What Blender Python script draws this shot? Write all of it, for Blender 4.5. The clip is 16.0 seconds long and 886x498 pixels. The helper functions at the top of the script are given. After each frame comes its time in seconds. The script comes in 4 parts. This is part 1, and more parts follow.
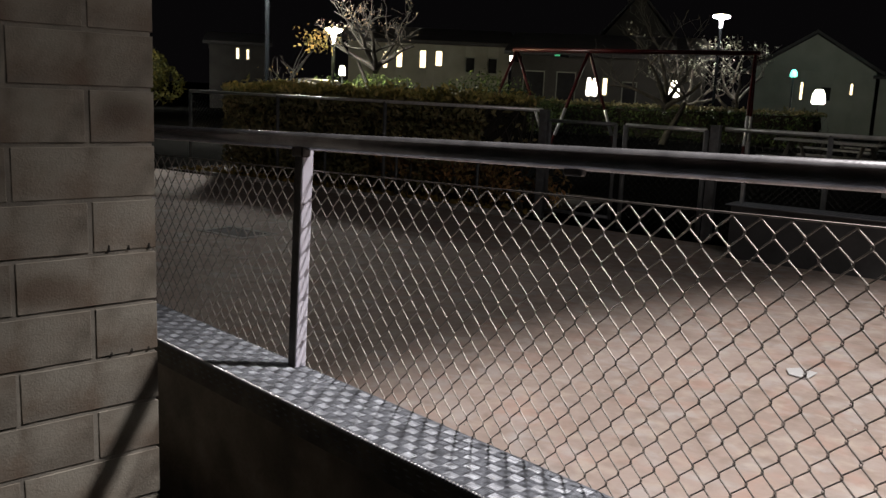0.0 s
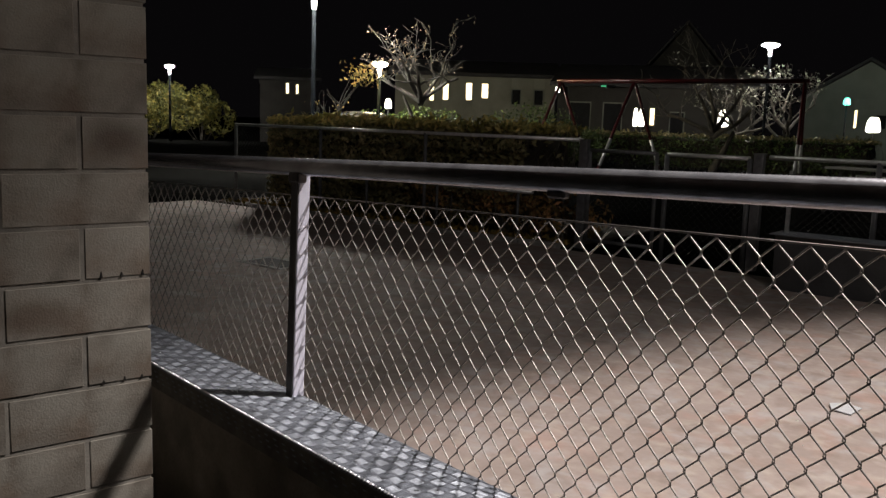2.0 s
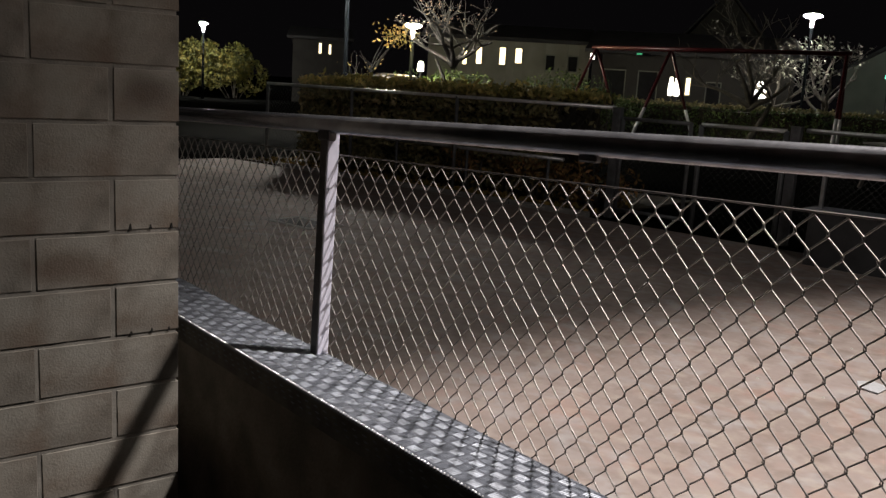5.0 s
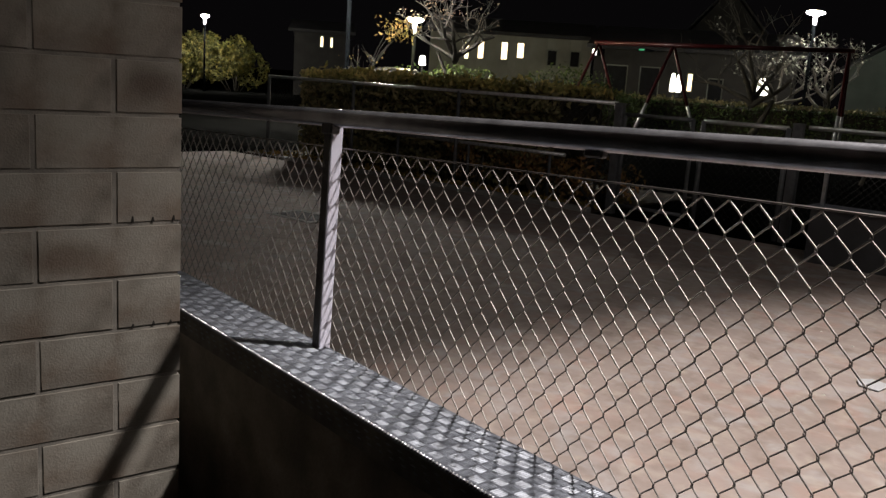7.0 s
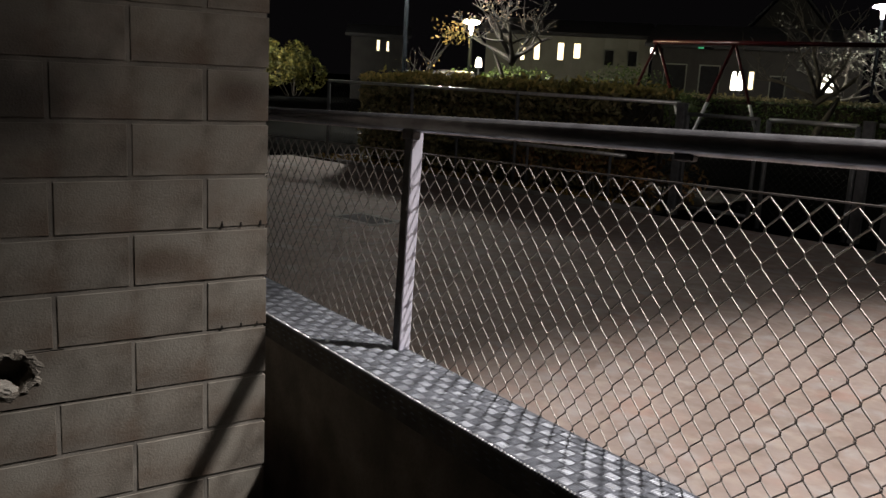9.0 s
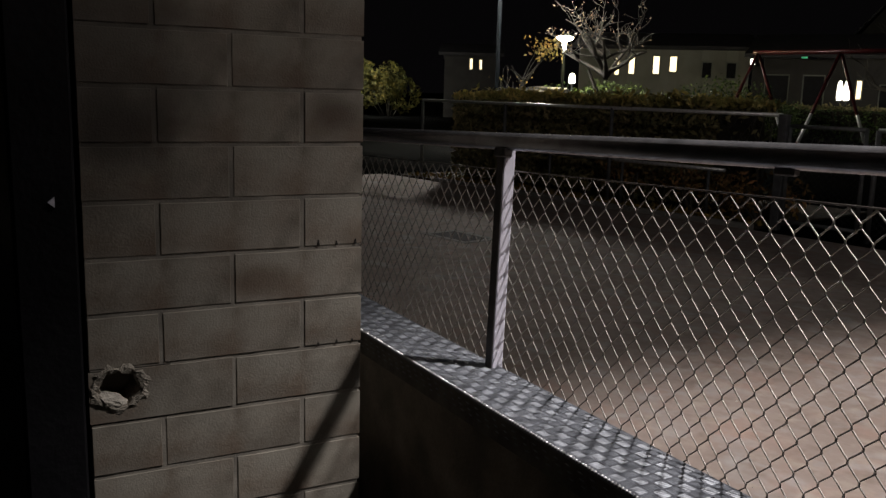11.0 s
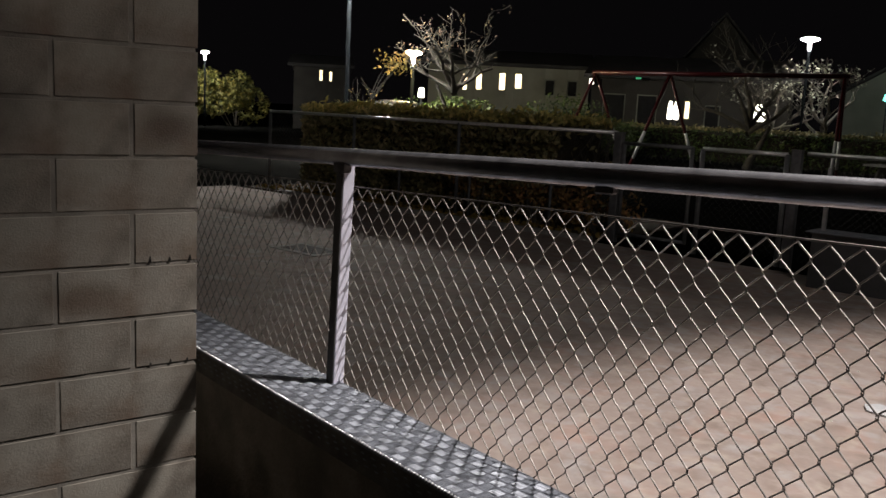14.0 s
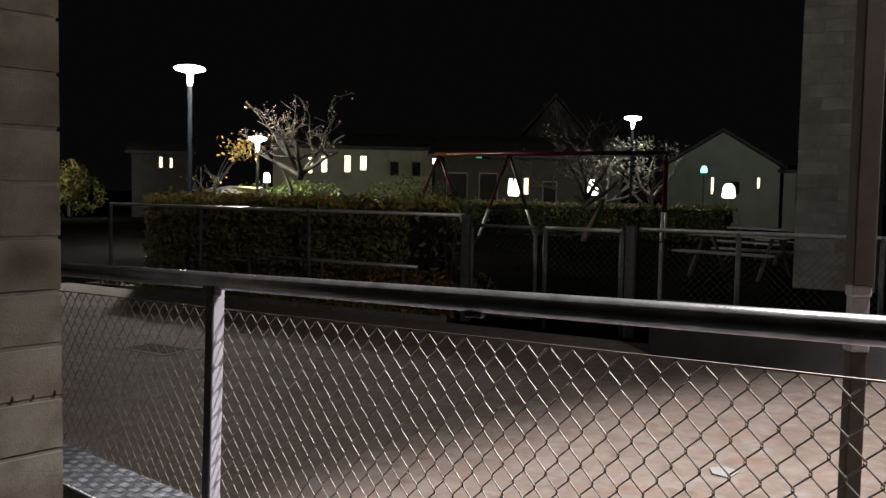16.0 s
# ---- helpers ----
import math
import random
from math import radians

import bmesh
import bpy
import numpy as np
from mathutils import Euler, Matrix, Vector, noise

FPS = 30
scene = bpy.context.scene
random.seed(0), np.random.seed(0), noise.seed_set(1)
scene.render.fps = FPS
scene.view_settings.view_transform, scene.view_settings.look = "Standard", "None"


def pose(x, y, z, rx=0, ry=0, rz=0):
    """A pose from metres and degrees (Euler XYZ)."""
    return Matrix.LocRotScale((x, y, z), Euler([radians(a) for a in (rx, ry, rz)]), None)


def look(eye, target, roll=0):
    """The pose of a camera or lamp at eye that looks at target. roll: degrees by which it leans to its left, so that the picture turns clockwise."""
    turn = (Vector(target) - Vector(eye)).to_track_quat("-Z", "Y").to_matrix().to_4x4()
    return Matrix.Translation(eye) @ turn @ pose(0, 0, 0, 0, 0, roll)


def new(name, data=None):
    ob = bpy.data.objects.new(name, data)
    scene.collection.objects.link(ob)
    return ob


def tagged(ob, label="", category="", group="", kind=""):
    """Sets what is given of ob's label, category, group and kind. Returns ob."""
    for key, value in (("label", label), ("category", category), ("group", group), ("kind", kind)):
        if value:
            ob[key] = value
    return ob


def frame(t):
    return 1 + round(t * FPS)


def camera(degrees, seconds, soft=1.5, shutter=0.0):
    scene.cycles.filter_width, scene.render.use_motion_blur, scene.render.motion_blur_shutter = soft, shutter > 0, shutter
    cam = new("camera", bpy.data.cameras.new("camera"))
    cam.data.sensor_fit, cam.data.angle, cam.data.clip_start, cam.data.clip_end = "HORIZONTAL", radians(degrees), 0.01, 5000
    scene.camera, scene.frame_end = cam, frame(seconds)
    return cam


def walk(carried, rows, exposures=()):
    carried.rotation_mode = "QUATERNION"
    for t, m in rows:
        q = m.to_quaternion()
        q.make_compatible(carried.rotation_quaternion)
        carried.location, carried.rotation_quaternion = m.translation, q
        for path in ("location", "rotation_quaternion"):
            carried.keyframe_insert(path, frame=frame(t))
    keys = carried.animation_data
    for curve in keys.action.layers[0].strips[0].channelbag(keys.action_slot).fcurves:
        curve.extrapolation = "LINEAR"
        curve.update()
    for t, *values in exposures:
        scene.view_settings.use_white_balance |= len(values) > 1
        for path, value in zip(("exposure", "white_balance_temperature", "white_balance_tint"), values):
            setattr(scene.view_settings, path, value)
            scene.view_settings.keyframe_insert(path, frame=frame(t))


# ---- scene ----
cam = camera(54.05, 16.0, soft=1.4, shutter=0.3)
PATH = [
    (0, (-1.0212, -1.3877, 1.3216), (0.5898, -0.2578, 0.9637), 2.520),
    (0.5, (-0.9947, -1.4336, 1.3088), (0.6281, -0.3143, 0.9717), 2.459),
    (1, (-0.9679, -1.4440, 1.3068), (0.6079, -0.2623, 0.9599), 2.075),
    (1.5, (-0.9465, -1.4438, 1.3081), (0.5957, -0.2189, 0.9601), 2.273),
    (2, (-0.9280, -1.4435, 1.3089), (0.6233, -0.2150, 1.0186), 1.936),
    (2.5, (-0.9282, -1.4392, 1.3078), (0.6003, -0.1876, 0.9963), 2.129),
    (3, (-0.9285, -1.4442, 1.3063), (0.5870, -0.1798, 0.9829), 2.968),
    (3.5, (-0.9286, -1.4438, 1.3050), (0.5716, -0.1663, 0.9622), 3.410),
    (4, (-0.9241, -1.4428, 1.3020), (0.5774, -0.1710, 0.9443), 3.638),
    (4.5, (-0.9216, -1.4399, 1.3017), (0.5809, -0.1724, 0.9330), 3.365),
    (7, (-0.9196, -1.4298, 1.3006), (0.5817, -0.1656, 0.9159), 3.863),
    (7.5, (-0.9276, -1.4219, 1.2991), (0.5411, -0.1198, 0.9153), 3.235),
    (8, (-0.9465, -1.4212, 1.2970), (0.5061, -0.1057, 0.8976), 2.857),
    (8.5, (-0.9527, -1.4101, 1.3002), (0.4982, -0.0919, 0.9037), 2.552),
    (9, (-0.9659, -1.4064, 1.3042), (0.4499, -0.0482, 0.9163), 2.995),
    (9.5, (-0.9738, -1.4132, 1.3055), (0.3965, -0.0026, 0.9370), 2.909),
    (10, (-0.9720, -1.4128, 1.3090), (0.3276, 0.0692, 0.9704), 2.394),
    (12.5, (-0.9616, -1.4068, 1.3004), (0.2869, 0.1113, 0.9312), 1.505),
    (13, (-0.9691, -1.4210, 1.3139), (0.3083, 0.0734, 0.9462), 1.928),
    (13.5, (-0.9558, -1.4248, 1.3125), (0.4567, -0.0492, 0.9766), 2.065),
    (14, (-0.9538, -1.4309, 1.3138), (0.5529, -0.1543, 0.9971), 2.907),
    (14.5, (-0.9532, -1.4265, 1.3390), (0.6259, -0.2274, 1.0774), 1.356),
    (15, (-0.9896, -1.4335, 1.3741), (0.7306, -0.4315, 1.1812), 0.656),
    (15.5, (-0.9874, -1.3819, 1.3873), (0.7584, -0.4157, 1.2511), 0.530),
    (16, (-1.0281, -1.4360, 1.3940), (0.6902, -0.4203, 1.2675), 1.047),
]
walk(cam, [(t, look(eye, target, roll)) for t, eye, target, roll in PATH], [(0, 0.0), (9.0, -0.05), (10.0, -0.40), (12.5, -0.46), (13.5, -0.18), (14.5, 0.05), (16, 0.1)])

# ---- world and lights ----
world = bpy.data.worlds.new("night_sky")
scene.world = world
world.use_nodes = True
world.node_tree.nodes["Background"].inputs[0].default_value = (0.42, 0.37, 0.42, 1)
world.node_tree.nodes["Background"].inputs[1].default_value = 0.0052


def lamp(name, kind, at, watts, colour, aim=None, **more):
    data = bpy.data.lights.new(name, kind)
    data.energy, data.color = watts, colour
    for key, value in more.items():
        setattr(data, key, value)
    ob = new(name, data)
    ob.matrix_world = look(at, aim) if aim else Matrix.Translation(at)
    return ob


# The floodlight on the building's far corner, outside the fence.
lamp("floodlight", "SPOT", (1.91, -2.46, 4.8), 1530, (1.0, 0.92, 0.885), (1.84, -4.34, 0), spot_size=radians(121), spot_blend=0.23, shadow_soft_size=0.07)
# Fill lamp added to brighten what lies outside the floodlight's cone.
lamp("floodlight_spill", "POINT", (1.91, -2.46, 4.6), 160, (1.0, 0.93, 0.88), shadow_soft_size=0.25)

# ---- materials ----


def material(name, colour, rough=0.7, metal=0.0, vary=0.25, scale=6.0, fine=60.0, bump=0.2, second=None, depth=0.01, island=0.0):
    """A surface with stains at one scale, grain at another, and fine relief."""
    m = bpy.data.materials.new(name)
    m.use_nodes = True
    n, l = m.node_tree.nodes, m.node_tree.links
    b = n["Principled BSDF"]
    b.inputs["Roughness"].default_value, b.inputs["Metallic"].default_value = rough, metal
    co = n.new("ShaderNodeTexCoord")
    big, small = n.new("ShaderNodeTexNoise"), n.new("ShaderNodeTexNoise")
    big.inputs["Scale"].default_value, small.inputs["Scale"].default_value = scale, fine
    big.inputs["Detail"].default_value, small.inputs["Detail"].default_value = 5, 3
    info = n.new("ShaderNodeObjectInfo")
    shift = n.new("ShaderNodeVectorMath")
    shift.operation = "ADD"
    l.new(co.outputs["Object"], shift.inputs[0])
    push = n.new("ShaderNodeVectorMath")
    push.operation = "SCALE"
    push.inputs[0].default_value = (13, 7, 5)
    l.new(info.outputs["Random"], push.inputs["Scale"])
    l.new(push.outputs[0], shift.inputs[1])
    l.new(shift.outputs[0], big.inputs["Vector"])
    l.new(shift.outputs[0], small.inputs["Vector"])
    ramp = n.new("ShaderNodeValToRGB")
    dark = second or tuple(c * (1 - vary * 1.4) for c in colour)
    ramp.color_ramp.elements[0].position, ramp.color_ramp.elements[1].position = 0.32, 0.66
    ramp.color_ramp.elements[0].color, ramp.color_ramp.elements[1].color = (*dark, 1), (*colour, 1)
    l.new(big.outputs["Fac"], ramp.inputs[0])
    hsv = n.new("ShaderNodeHueSaturation")
    mix = n.new("ShaderNodeMath")
    mix.operation = "MULTIPLY_ADD"
    mix.inputs[1].default_value, mix.inputs[2].default_value = vary * 1.2, 1 - vary * 0.6
    l.new(small.outputs["Fac"], mix.inputs[0])
    value = mix.outputs[0]
    if island:
        tone = n.new("ShaderNodeMath")
        tone.operation = "MULTIPLY_ADD"
        tone.inputs[1].default_value, tone.inputs[2].default_value = island, -island / 2
        if island > 0.001:
            l.new(info.outputs["Random"], tone.inputs[0])
        both = n.new("ShaderNodeMath")
        l.new(value, both.inputs[0])
        l.new(tone.outputs[0], both.inputs[1])
        value = both.outputs[0]
    l.new(value, hsv.inputs["Value"])
    l.new(ramp.outputs[0], hsv.inputs["Color"])
    l.new(hsv.outputs[0], b.inputs["Base Color"])
    if bump:
        bm = n.new("ShaderNodeBump")
        bm.inputs["Strength"].default_value, bm.inputs["Distance"].default_value = bump, depth
        l.new(small.outputs["Fac"], bm.inputs["Height"])
        l.new(bm.outputs[0], b.inputs["Normal"])
    return m


def glow(name, colour, strength):
    m = bpy.data.materials.new(name)
    m.use_nodes = True
    b = m.node_tree.nodes["Principled BSDF"]
    b.inputs["Base Color"].default_value = (*colour, 1)
    b.inputs["Emission Color"].default_value = (*colour, 1)
    b.inputs["Emission Strength"].default_value = strength
    return m


BRICK = material("sand_lime_brick", (0.268, 0.25, 0.214), 0.9, vary=0.24, scale=7, fine=260, bump=0.4, second=(0.198, 0.178, 0.148), depth=0.002, island=0.34)
MORTAR = material("mortar", (0.29, 0.27, 0.235), 0.95, vary=0.3, scale=15, fine=250, bump=0.4, depth=0.002)
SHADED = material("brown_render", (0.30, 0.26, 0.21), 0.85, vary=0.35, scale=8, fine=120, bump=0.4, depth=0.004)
PALE = material("broken_mortar", (0.55, 0.52, 0.46), 0.95, vary=0.3, scale=40, fine=300, bump=0.8, depth=0.004)
VOID = material("notch_shade", (0.02, 0.018, 0.015), 0.95, vary=0.3)
GALV = material("galvanised_steel", (0.55, 0.57, 0.60), 0.42, 0.85, vary=0.22, scale=30, fine=220, bump=0.12, depth=0.002)
SHINY = material("bright_galvanised_pipe", (0.8, 0.8, 0.8), 0.32, 0.4, vary=0.2, scale=20, fine=100, bump=0)
RAIL = material("weathered_galvanised_pipe", (0.42, 0.425, 0.455), 0.27, 0.75, vary=0.3, scale=25, fine=150, bump=0.15, depth=0.002)
WIRE = material("galvanised_wire", (0.31, 0.288, 0.265), 0.46, 1.0, vary=0.25, scale=30, fine=200, bump=0)
ZINC = material("painted_post", (0.74, 0.74, 0.86), 0.6, 0.0, vary=0.12, scale=18, fine=120, bump=0.1, depth=0.002)
TREAD = material("worn_tread_bars", (0.40, 0.435, 0.495), 0.44, 0.15, vary=0.4, scale=22, fine=200, bump=0.1, depth=0.001)
PLATE = material("tread_plate_steel", (0.185, 0.20, 0.235), 0.5, 0.15, vary=0.3, scale=14, fine=180, bump=0.12, depth=0.002)
COLUMN = material("pale_column_block", (0.74, 0.72, 0.655), 0.9, vary=0.3, scale=2, fine=40, bump=0.4, depth=0.005, island=0.12)
# The plate's folded edge, darkened in colour for the shade it stands in.
LIP = material("shaded_plate_edge", (0.16, 0.145, 0.125), 0.7, 0.1, vary=0.4, scale=20, fine=150, bump=0.2, depth=0.002)
PAVE = material("worn_paving", (0.365, 0.30, 0.27), 0.85, vary=0.16, scale=1.1, fine=30, bump=0.3, second=(0.30, 0.243, 0.213), depth=0.006)


def patches(m, tints, scale, amount, start=0.52):
    """Adds soft patches of other tints to a material's colour."""
    n, l = m.node_tree.nodes, m.node_tree.links
    b = n["Principled BSDF"]
    out = b.inputs["Base Color"].links[0].from_socket
    co = n.new("ShaderNodeTexCoord")
    for k, tint in enumerate(tints):
        tex = n.new("ShaderNodeTexNoise")
        tex.noise_dimensions = "4D"
        tex.inputs["W"].default_value = 3.7 * k + 1
        tex.inputs["Scale"].default_value, tex.inputs["Detail"].default_value, tex.inputs["Distortion"].default_value = scale * (1 + 0.35 * k), 5, 0.35
        l.new(co.outputs["Object"], tex.inputs["Vector"])
        ramp = n.new("ShaderNodeValToRGB")
        ramp.color_ramp.elements[0].position, ramp.color_ramp.elements[1].position = start, start + 0.17
        ramp.color_ramp.elements[1].color = (amount, amount, amount, 1)
        l.new(tex.outputs["Fac"], ramp.inputs[0])
        mix = n.new("ShaderNodeMix")
        mix.data_type = "RGBA"
        l.new(ramp.outputs[0], mix.inputs["Factor"])
        l.new(out, mix.inputs[6])
        mix.inputs[7].default_value = (*tint, 1)
        out = mix.outputs[2]
    l.new(out, b.inputs["Base Color"])


patches(PAVE, ((0.42, 0.27, 0.22), (0.44, 0.43, 0.43), (0.215, 0.165, 0.135), (0.46, 0.40, 0.34)), 4.2, 0.6)
patches(PAVE, ((0.24, 0.185, 0.155), (0.45, 0.385, 0.345)), 11.0, 0.45, 0.56)
patches(BRICK, ((0.145, 0.098, 0.066), (0.135, 0.117, 0.095), (0.29, 0.275, 0.235)), 5.5, 0.9, 0.50)
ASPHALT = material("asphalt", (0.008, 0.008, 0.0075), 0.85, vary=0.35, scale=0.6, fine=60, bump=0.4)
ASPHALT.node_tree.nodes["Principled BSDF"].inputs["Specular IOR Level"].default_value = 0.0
SOIL = material("soil_with_litter", (0.085, 0.06, 0.04), 0.95, vary=0.5, scale=3, fine=40, bump=0.8, depth=0.02)
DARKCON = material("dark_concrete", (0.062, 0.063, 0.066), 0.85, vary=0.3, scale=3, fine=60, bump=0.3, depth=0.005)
CONCRETE = material("concrete", (0.34, 0.33, 0.31), 0.85, vary=0.25, scale=3, fine=60, bump=0.3, depth=0.005)
POLE = material("painted_lamp_pole", (0.0035, 0.004, 0.0045), 0.6, vary=0.25, scale=8, fine=60, bump=0.1)
POLE.node_tree.nodes["Principled BSDF"].inputs["Specular IOR Level"].default_value = 0.0
IRON = material("dark_steel", (0.085, 0.08, 0.08), 0.55, 0.3, vary=0.35, scale=20, fine=120)
BLACK = material("black_steel", (0.012, 0.012, 0.014), 0.5, vary=0.3)
BLACK.node_tree.nodes["Principled BSDF"].inputs["Specular IOR Level"].default_value = 0.1
PLASTER = material("pale_render", (0.25, 0.26, 0.225), 0.9, vary=0.12, scale=1.2, fine=40, bump=0.2)
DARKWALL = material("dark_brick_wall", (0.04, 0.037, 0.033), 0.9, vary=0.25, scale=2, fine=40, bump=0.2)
ROOF = material("dark_roofing", (0.04, 0.038, 0.04), 0.8, vary=0.3, scale=2, fine=30)
RED = material("red_paint", (0.065, 0.007, 0.008), 0.28, vary=0.25, scale=5, fine=60)
LEAF_Y = material("autumn_leaf", (0.35, 0.22, 0.05), 0.7, vary=0.5, scale=3, fine=20, second=(0.16, 0.11, 0.03))
LEAF_O = material("olive_leaf", (0.20, 0.165, 0.035), 0.7, vary=0.5, scale=2, fine=15, second=(0.08, 0.085, 0.02))
# Paler than LEAF_G: the street lamp's light on the hedge top is in the colour.
LEAF_T = material("lit_hedge_top_leaf", (0.62, 0.52, 0.20), 0.6, vary=0.5, scale=2.5, fine=15, second=(0.26, 0.22, 0.06))
LEAF_B = material("brown_leaf", (0.45, 0.25, 0.09), 0.7, vary=0.5, scale=4, fine=20, second=(0.14, 0.08, 0.03))
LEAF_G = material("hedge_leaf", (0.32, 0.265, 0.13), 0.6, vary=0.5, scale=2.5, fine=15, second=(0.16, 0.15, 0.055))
LEAF_D = material("green_leaf", (0.10, 0.15, 0.035), 0.6, vary=0.5, scale=2.5, fine=15, second=(0.04, 0.065, 0.018))
TWIGS = material("shaded_twigs", (0.035, 0.028, 0.016), 0.95, vary=0.5, scale=12, fine=70, bump=0.8, depth=0.02)
BARK = material("pale_bark", (0.115, 0.103, 0.085), 0.9, vary=0.35, scale=6, fine=50, bump=0.5)
DARKBARK = material("dark_bark", (0.018, 0.015, 0.011), 0.9, vary=0.35, scale=6, fine=50, bump=0.5)
LEAF_P = material("pale_autumn_leaf", (0.50, 0.38, 0.25), 0.7, vary=0.5, scale=3, fine=20, second=(0.30, 0.18, 0.10))
# Whitish leaf colour standing in for twigs bright under the street lamp.
LEAF_W = material("lamplit_pale_leaf", (0.42, 0.42, 0.34), 0.7, vary=0.4, scale=3, fine=20, second=(0.20, 0.21, 0.15))
BROKEN = material("crumbled_brick", (0.36, 0.33, 0.28), 0.95, vary=0.4, scale=60, fine=320, bump=0.8, depth=0.004)
DARKGLASS = material("dark_glass", (0.008, 0.008, 0.009), 0.12, vary=0.2, bump=0)
TIMBER = material("brown_post", (0.06, 0.048, 0.038), 0.8, vary=0.25, scale=12, fine=90, bump=0.05, depth=0.002)
CAP = material("dull_zinc_cap", (0.36, 0.36, 0.39), 0.6, 0.0, vary=0.25, scale=18, fine=120, bump=0.1, depth=0.002)
DULL = material("dull_galvanised_steel", (0.20, 0.205, 0.215), 0.6, 0.5, vary=0.25, scale=20, fine=120, bump=0.1, depth=0.002)
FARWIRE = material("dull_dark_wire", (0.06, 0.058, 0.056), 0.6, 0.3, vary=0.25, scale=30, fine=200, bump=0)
PAPER = material("white_paper", (0.55, 0.56, 0.57), 0.8, vary=0.08)
FACADE = material("dull_render", (0.30, 0.295, 0.25), 0.9, vary=0.2, scale=1.2, fine=40, bump=0.2)
LAMP = glow("lamp_glass", (1.0, 0.97, 0.90), 650)
DIM = glow("far_lamp_glass", (1.0, 0.97, 0.90), 190)
NECK = glow("lamp_neck", (1.0, 0.97, 0.92), 4)
AMBER = glow("amber_lamp_glass", (1.0, 0.85, 0.48), 620)
WARM = glow("warm_window", (1.0, 0.80, 0.48), 3.0)
WHITE = glow("white_lantern", (1.0, 0.92, 0.78), 5.0)
GREEN = glow("green_sign", (0.15, 1.0, 0.5), 0.18)
TEAL = glow("mercury_lamp", (0.22, 1.0, 0.78), 2.2)



def leafy(m, spread):
    """Gives every leaf a tone of its own."""
    n, l = m.node_tree.nodes, m.node_tree.links
    b = n["Principled BSDF"]
    out = b.inputs["Base Color"].links[0].from_socket
    geo, hsv, gain, hue = n.new("ShaderNodeNewGeometry"), n.new("ShaderNodeHueSaturation"), n.new("ShaderNodeMapRange"), n.new("ShaderNodeMapRange")
    gain.inputs["To Min"].default_value, gain.inputs["To Max"].default_value = 1 - spread, 1 + spread
    hue.inputs["To Min"].default_value, hue.inputs["To Max"].default_value = 0.53, 0.485
    l.new(geo.outputs["Random Per Island"], gain.inputs["Value"])
    l.new(geo.outputs["Random Per Island"], hue.inputs["Value"])
    l.new(gain.outputs[0], hsv.inputs["Value"])
    l.new(hue.outputs[0], hsv.inputs["Hue"])
    l.new(out, hsv.inputs["Color"])
    l.new(hsv.outputs[0], b.inputs["Base Color"])


for each in (LEAF_Y, LEAF_O, LEAF_T, LEAF_B, LEAF_G, LEAF_D, LEAF_P, LEAF_W):
    leafy(each, 0.6)

# ---- mesh helpers ----


def link(name, bm, mat, parent=None, label=""):
    me = bpy.data.meshes.new(name)
    bm.to_mesh(me)
    bm.free()
    me.materials.append(mat)
    ob = new(name, me)
    if parent:
        ob.parent = parent
    if label:
        ob["label"] = label
    return ob


def part(name, bm, mat, parent, label=""):
    return link(name, bm, mat, parent, label)


def box(bm, lo, hi, place=None):
    """A box from corner to corner; place maps its local corners."""
    c = [Vector((x, y, z)) for z in (lo[2], hi[2]) for y in (lo[1], hi[1]) for x in (lo[0], hi[0])]
    v = [bm.verts.new(place(p) if place else p) for p in c]
    for f in ((0, 2, 3, 1), (4, 5, 7, 6), (0, 1, 5, 4), (2, 6, 7, 3), (0, 4, 6, 2), (1, 3, 7, 5)):
        bm.faces.new([v[i] for i in f])
    return v


def tube(bm, points, radii, sides=8, caps=True):
    """A round bar through points with a radius at each."""
    rings = []
    pts = [Vector(p) for p in points]
    up = Vector((0.13, 0.21, 1)).normalized()
    for i, p in enumerate(pts):
        way = (pts[min(i + 1, len(pts) - 1)] - pts[max(i - 1, 0)]).normalized()
        side = way.cross(up)
        if side.length < 0.05:
            side = way.cross(Vector((1, 0.1, 0)))
        side.normalize()
        top = side.cross(way)
        r = radii[i] if hasattr(radii, "__len__") else radii
        rings.append([bm.verts.new(p + r * (math.cos(a) * side + math.sin(a) * top)) for a in (2 * math.pi * k / sides for k in range(sides))])
    for a, b in zip(rings, rings[1:]):
        for k in range(sides):
            f = bm.faces.new((a[k], a[(k + 1) % sides], b[(k + 1) % sides], b[k]))
            f.smooth = True
    if caps and sides > 2:
        bm.faces.new(rings[0][::-1])
        bm.faces.new(rings[-1])


def bevelled(bm, width, segments=2):
    bmesh.ops.recalc_face_normals(bm, faces=bm.faces)
    bmesh.ops.bevel(bm, geom=list(bm.edges), offset=width, segments=segments, affect="EDGES", profile=0.5)
    return bm


def empty(name, label, category, group="", kind="", at=(0, 0, 0)):
    ob = new(name)
    ob.location = at
    return tagged(ob, label, category, group, kind)


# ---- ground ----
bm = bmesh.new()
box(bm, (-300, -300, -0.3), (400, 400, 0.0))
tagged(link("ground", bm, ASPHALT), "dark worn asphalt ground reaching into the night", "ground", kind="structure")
bm = bmesh.new()
box(bm, (-0.1, -14, -0.1), (7.0, 9.6, 0.012))
tagged(link("pavement", bm, PAVE), "worn pinkish grey paving lit by a floodlight", "pavement", kind="structure")

# ---- the low wall with its fence: u runs along it, v to the inner side, w up ----
FOOT = Vector((0.238, -0.172, 0.74))
ALONG = Vector((-0.178, -1.0, 0.035)).normalized()
INWARD = Vector((ALONG.y, -ALONG.x, 0)).normalized()


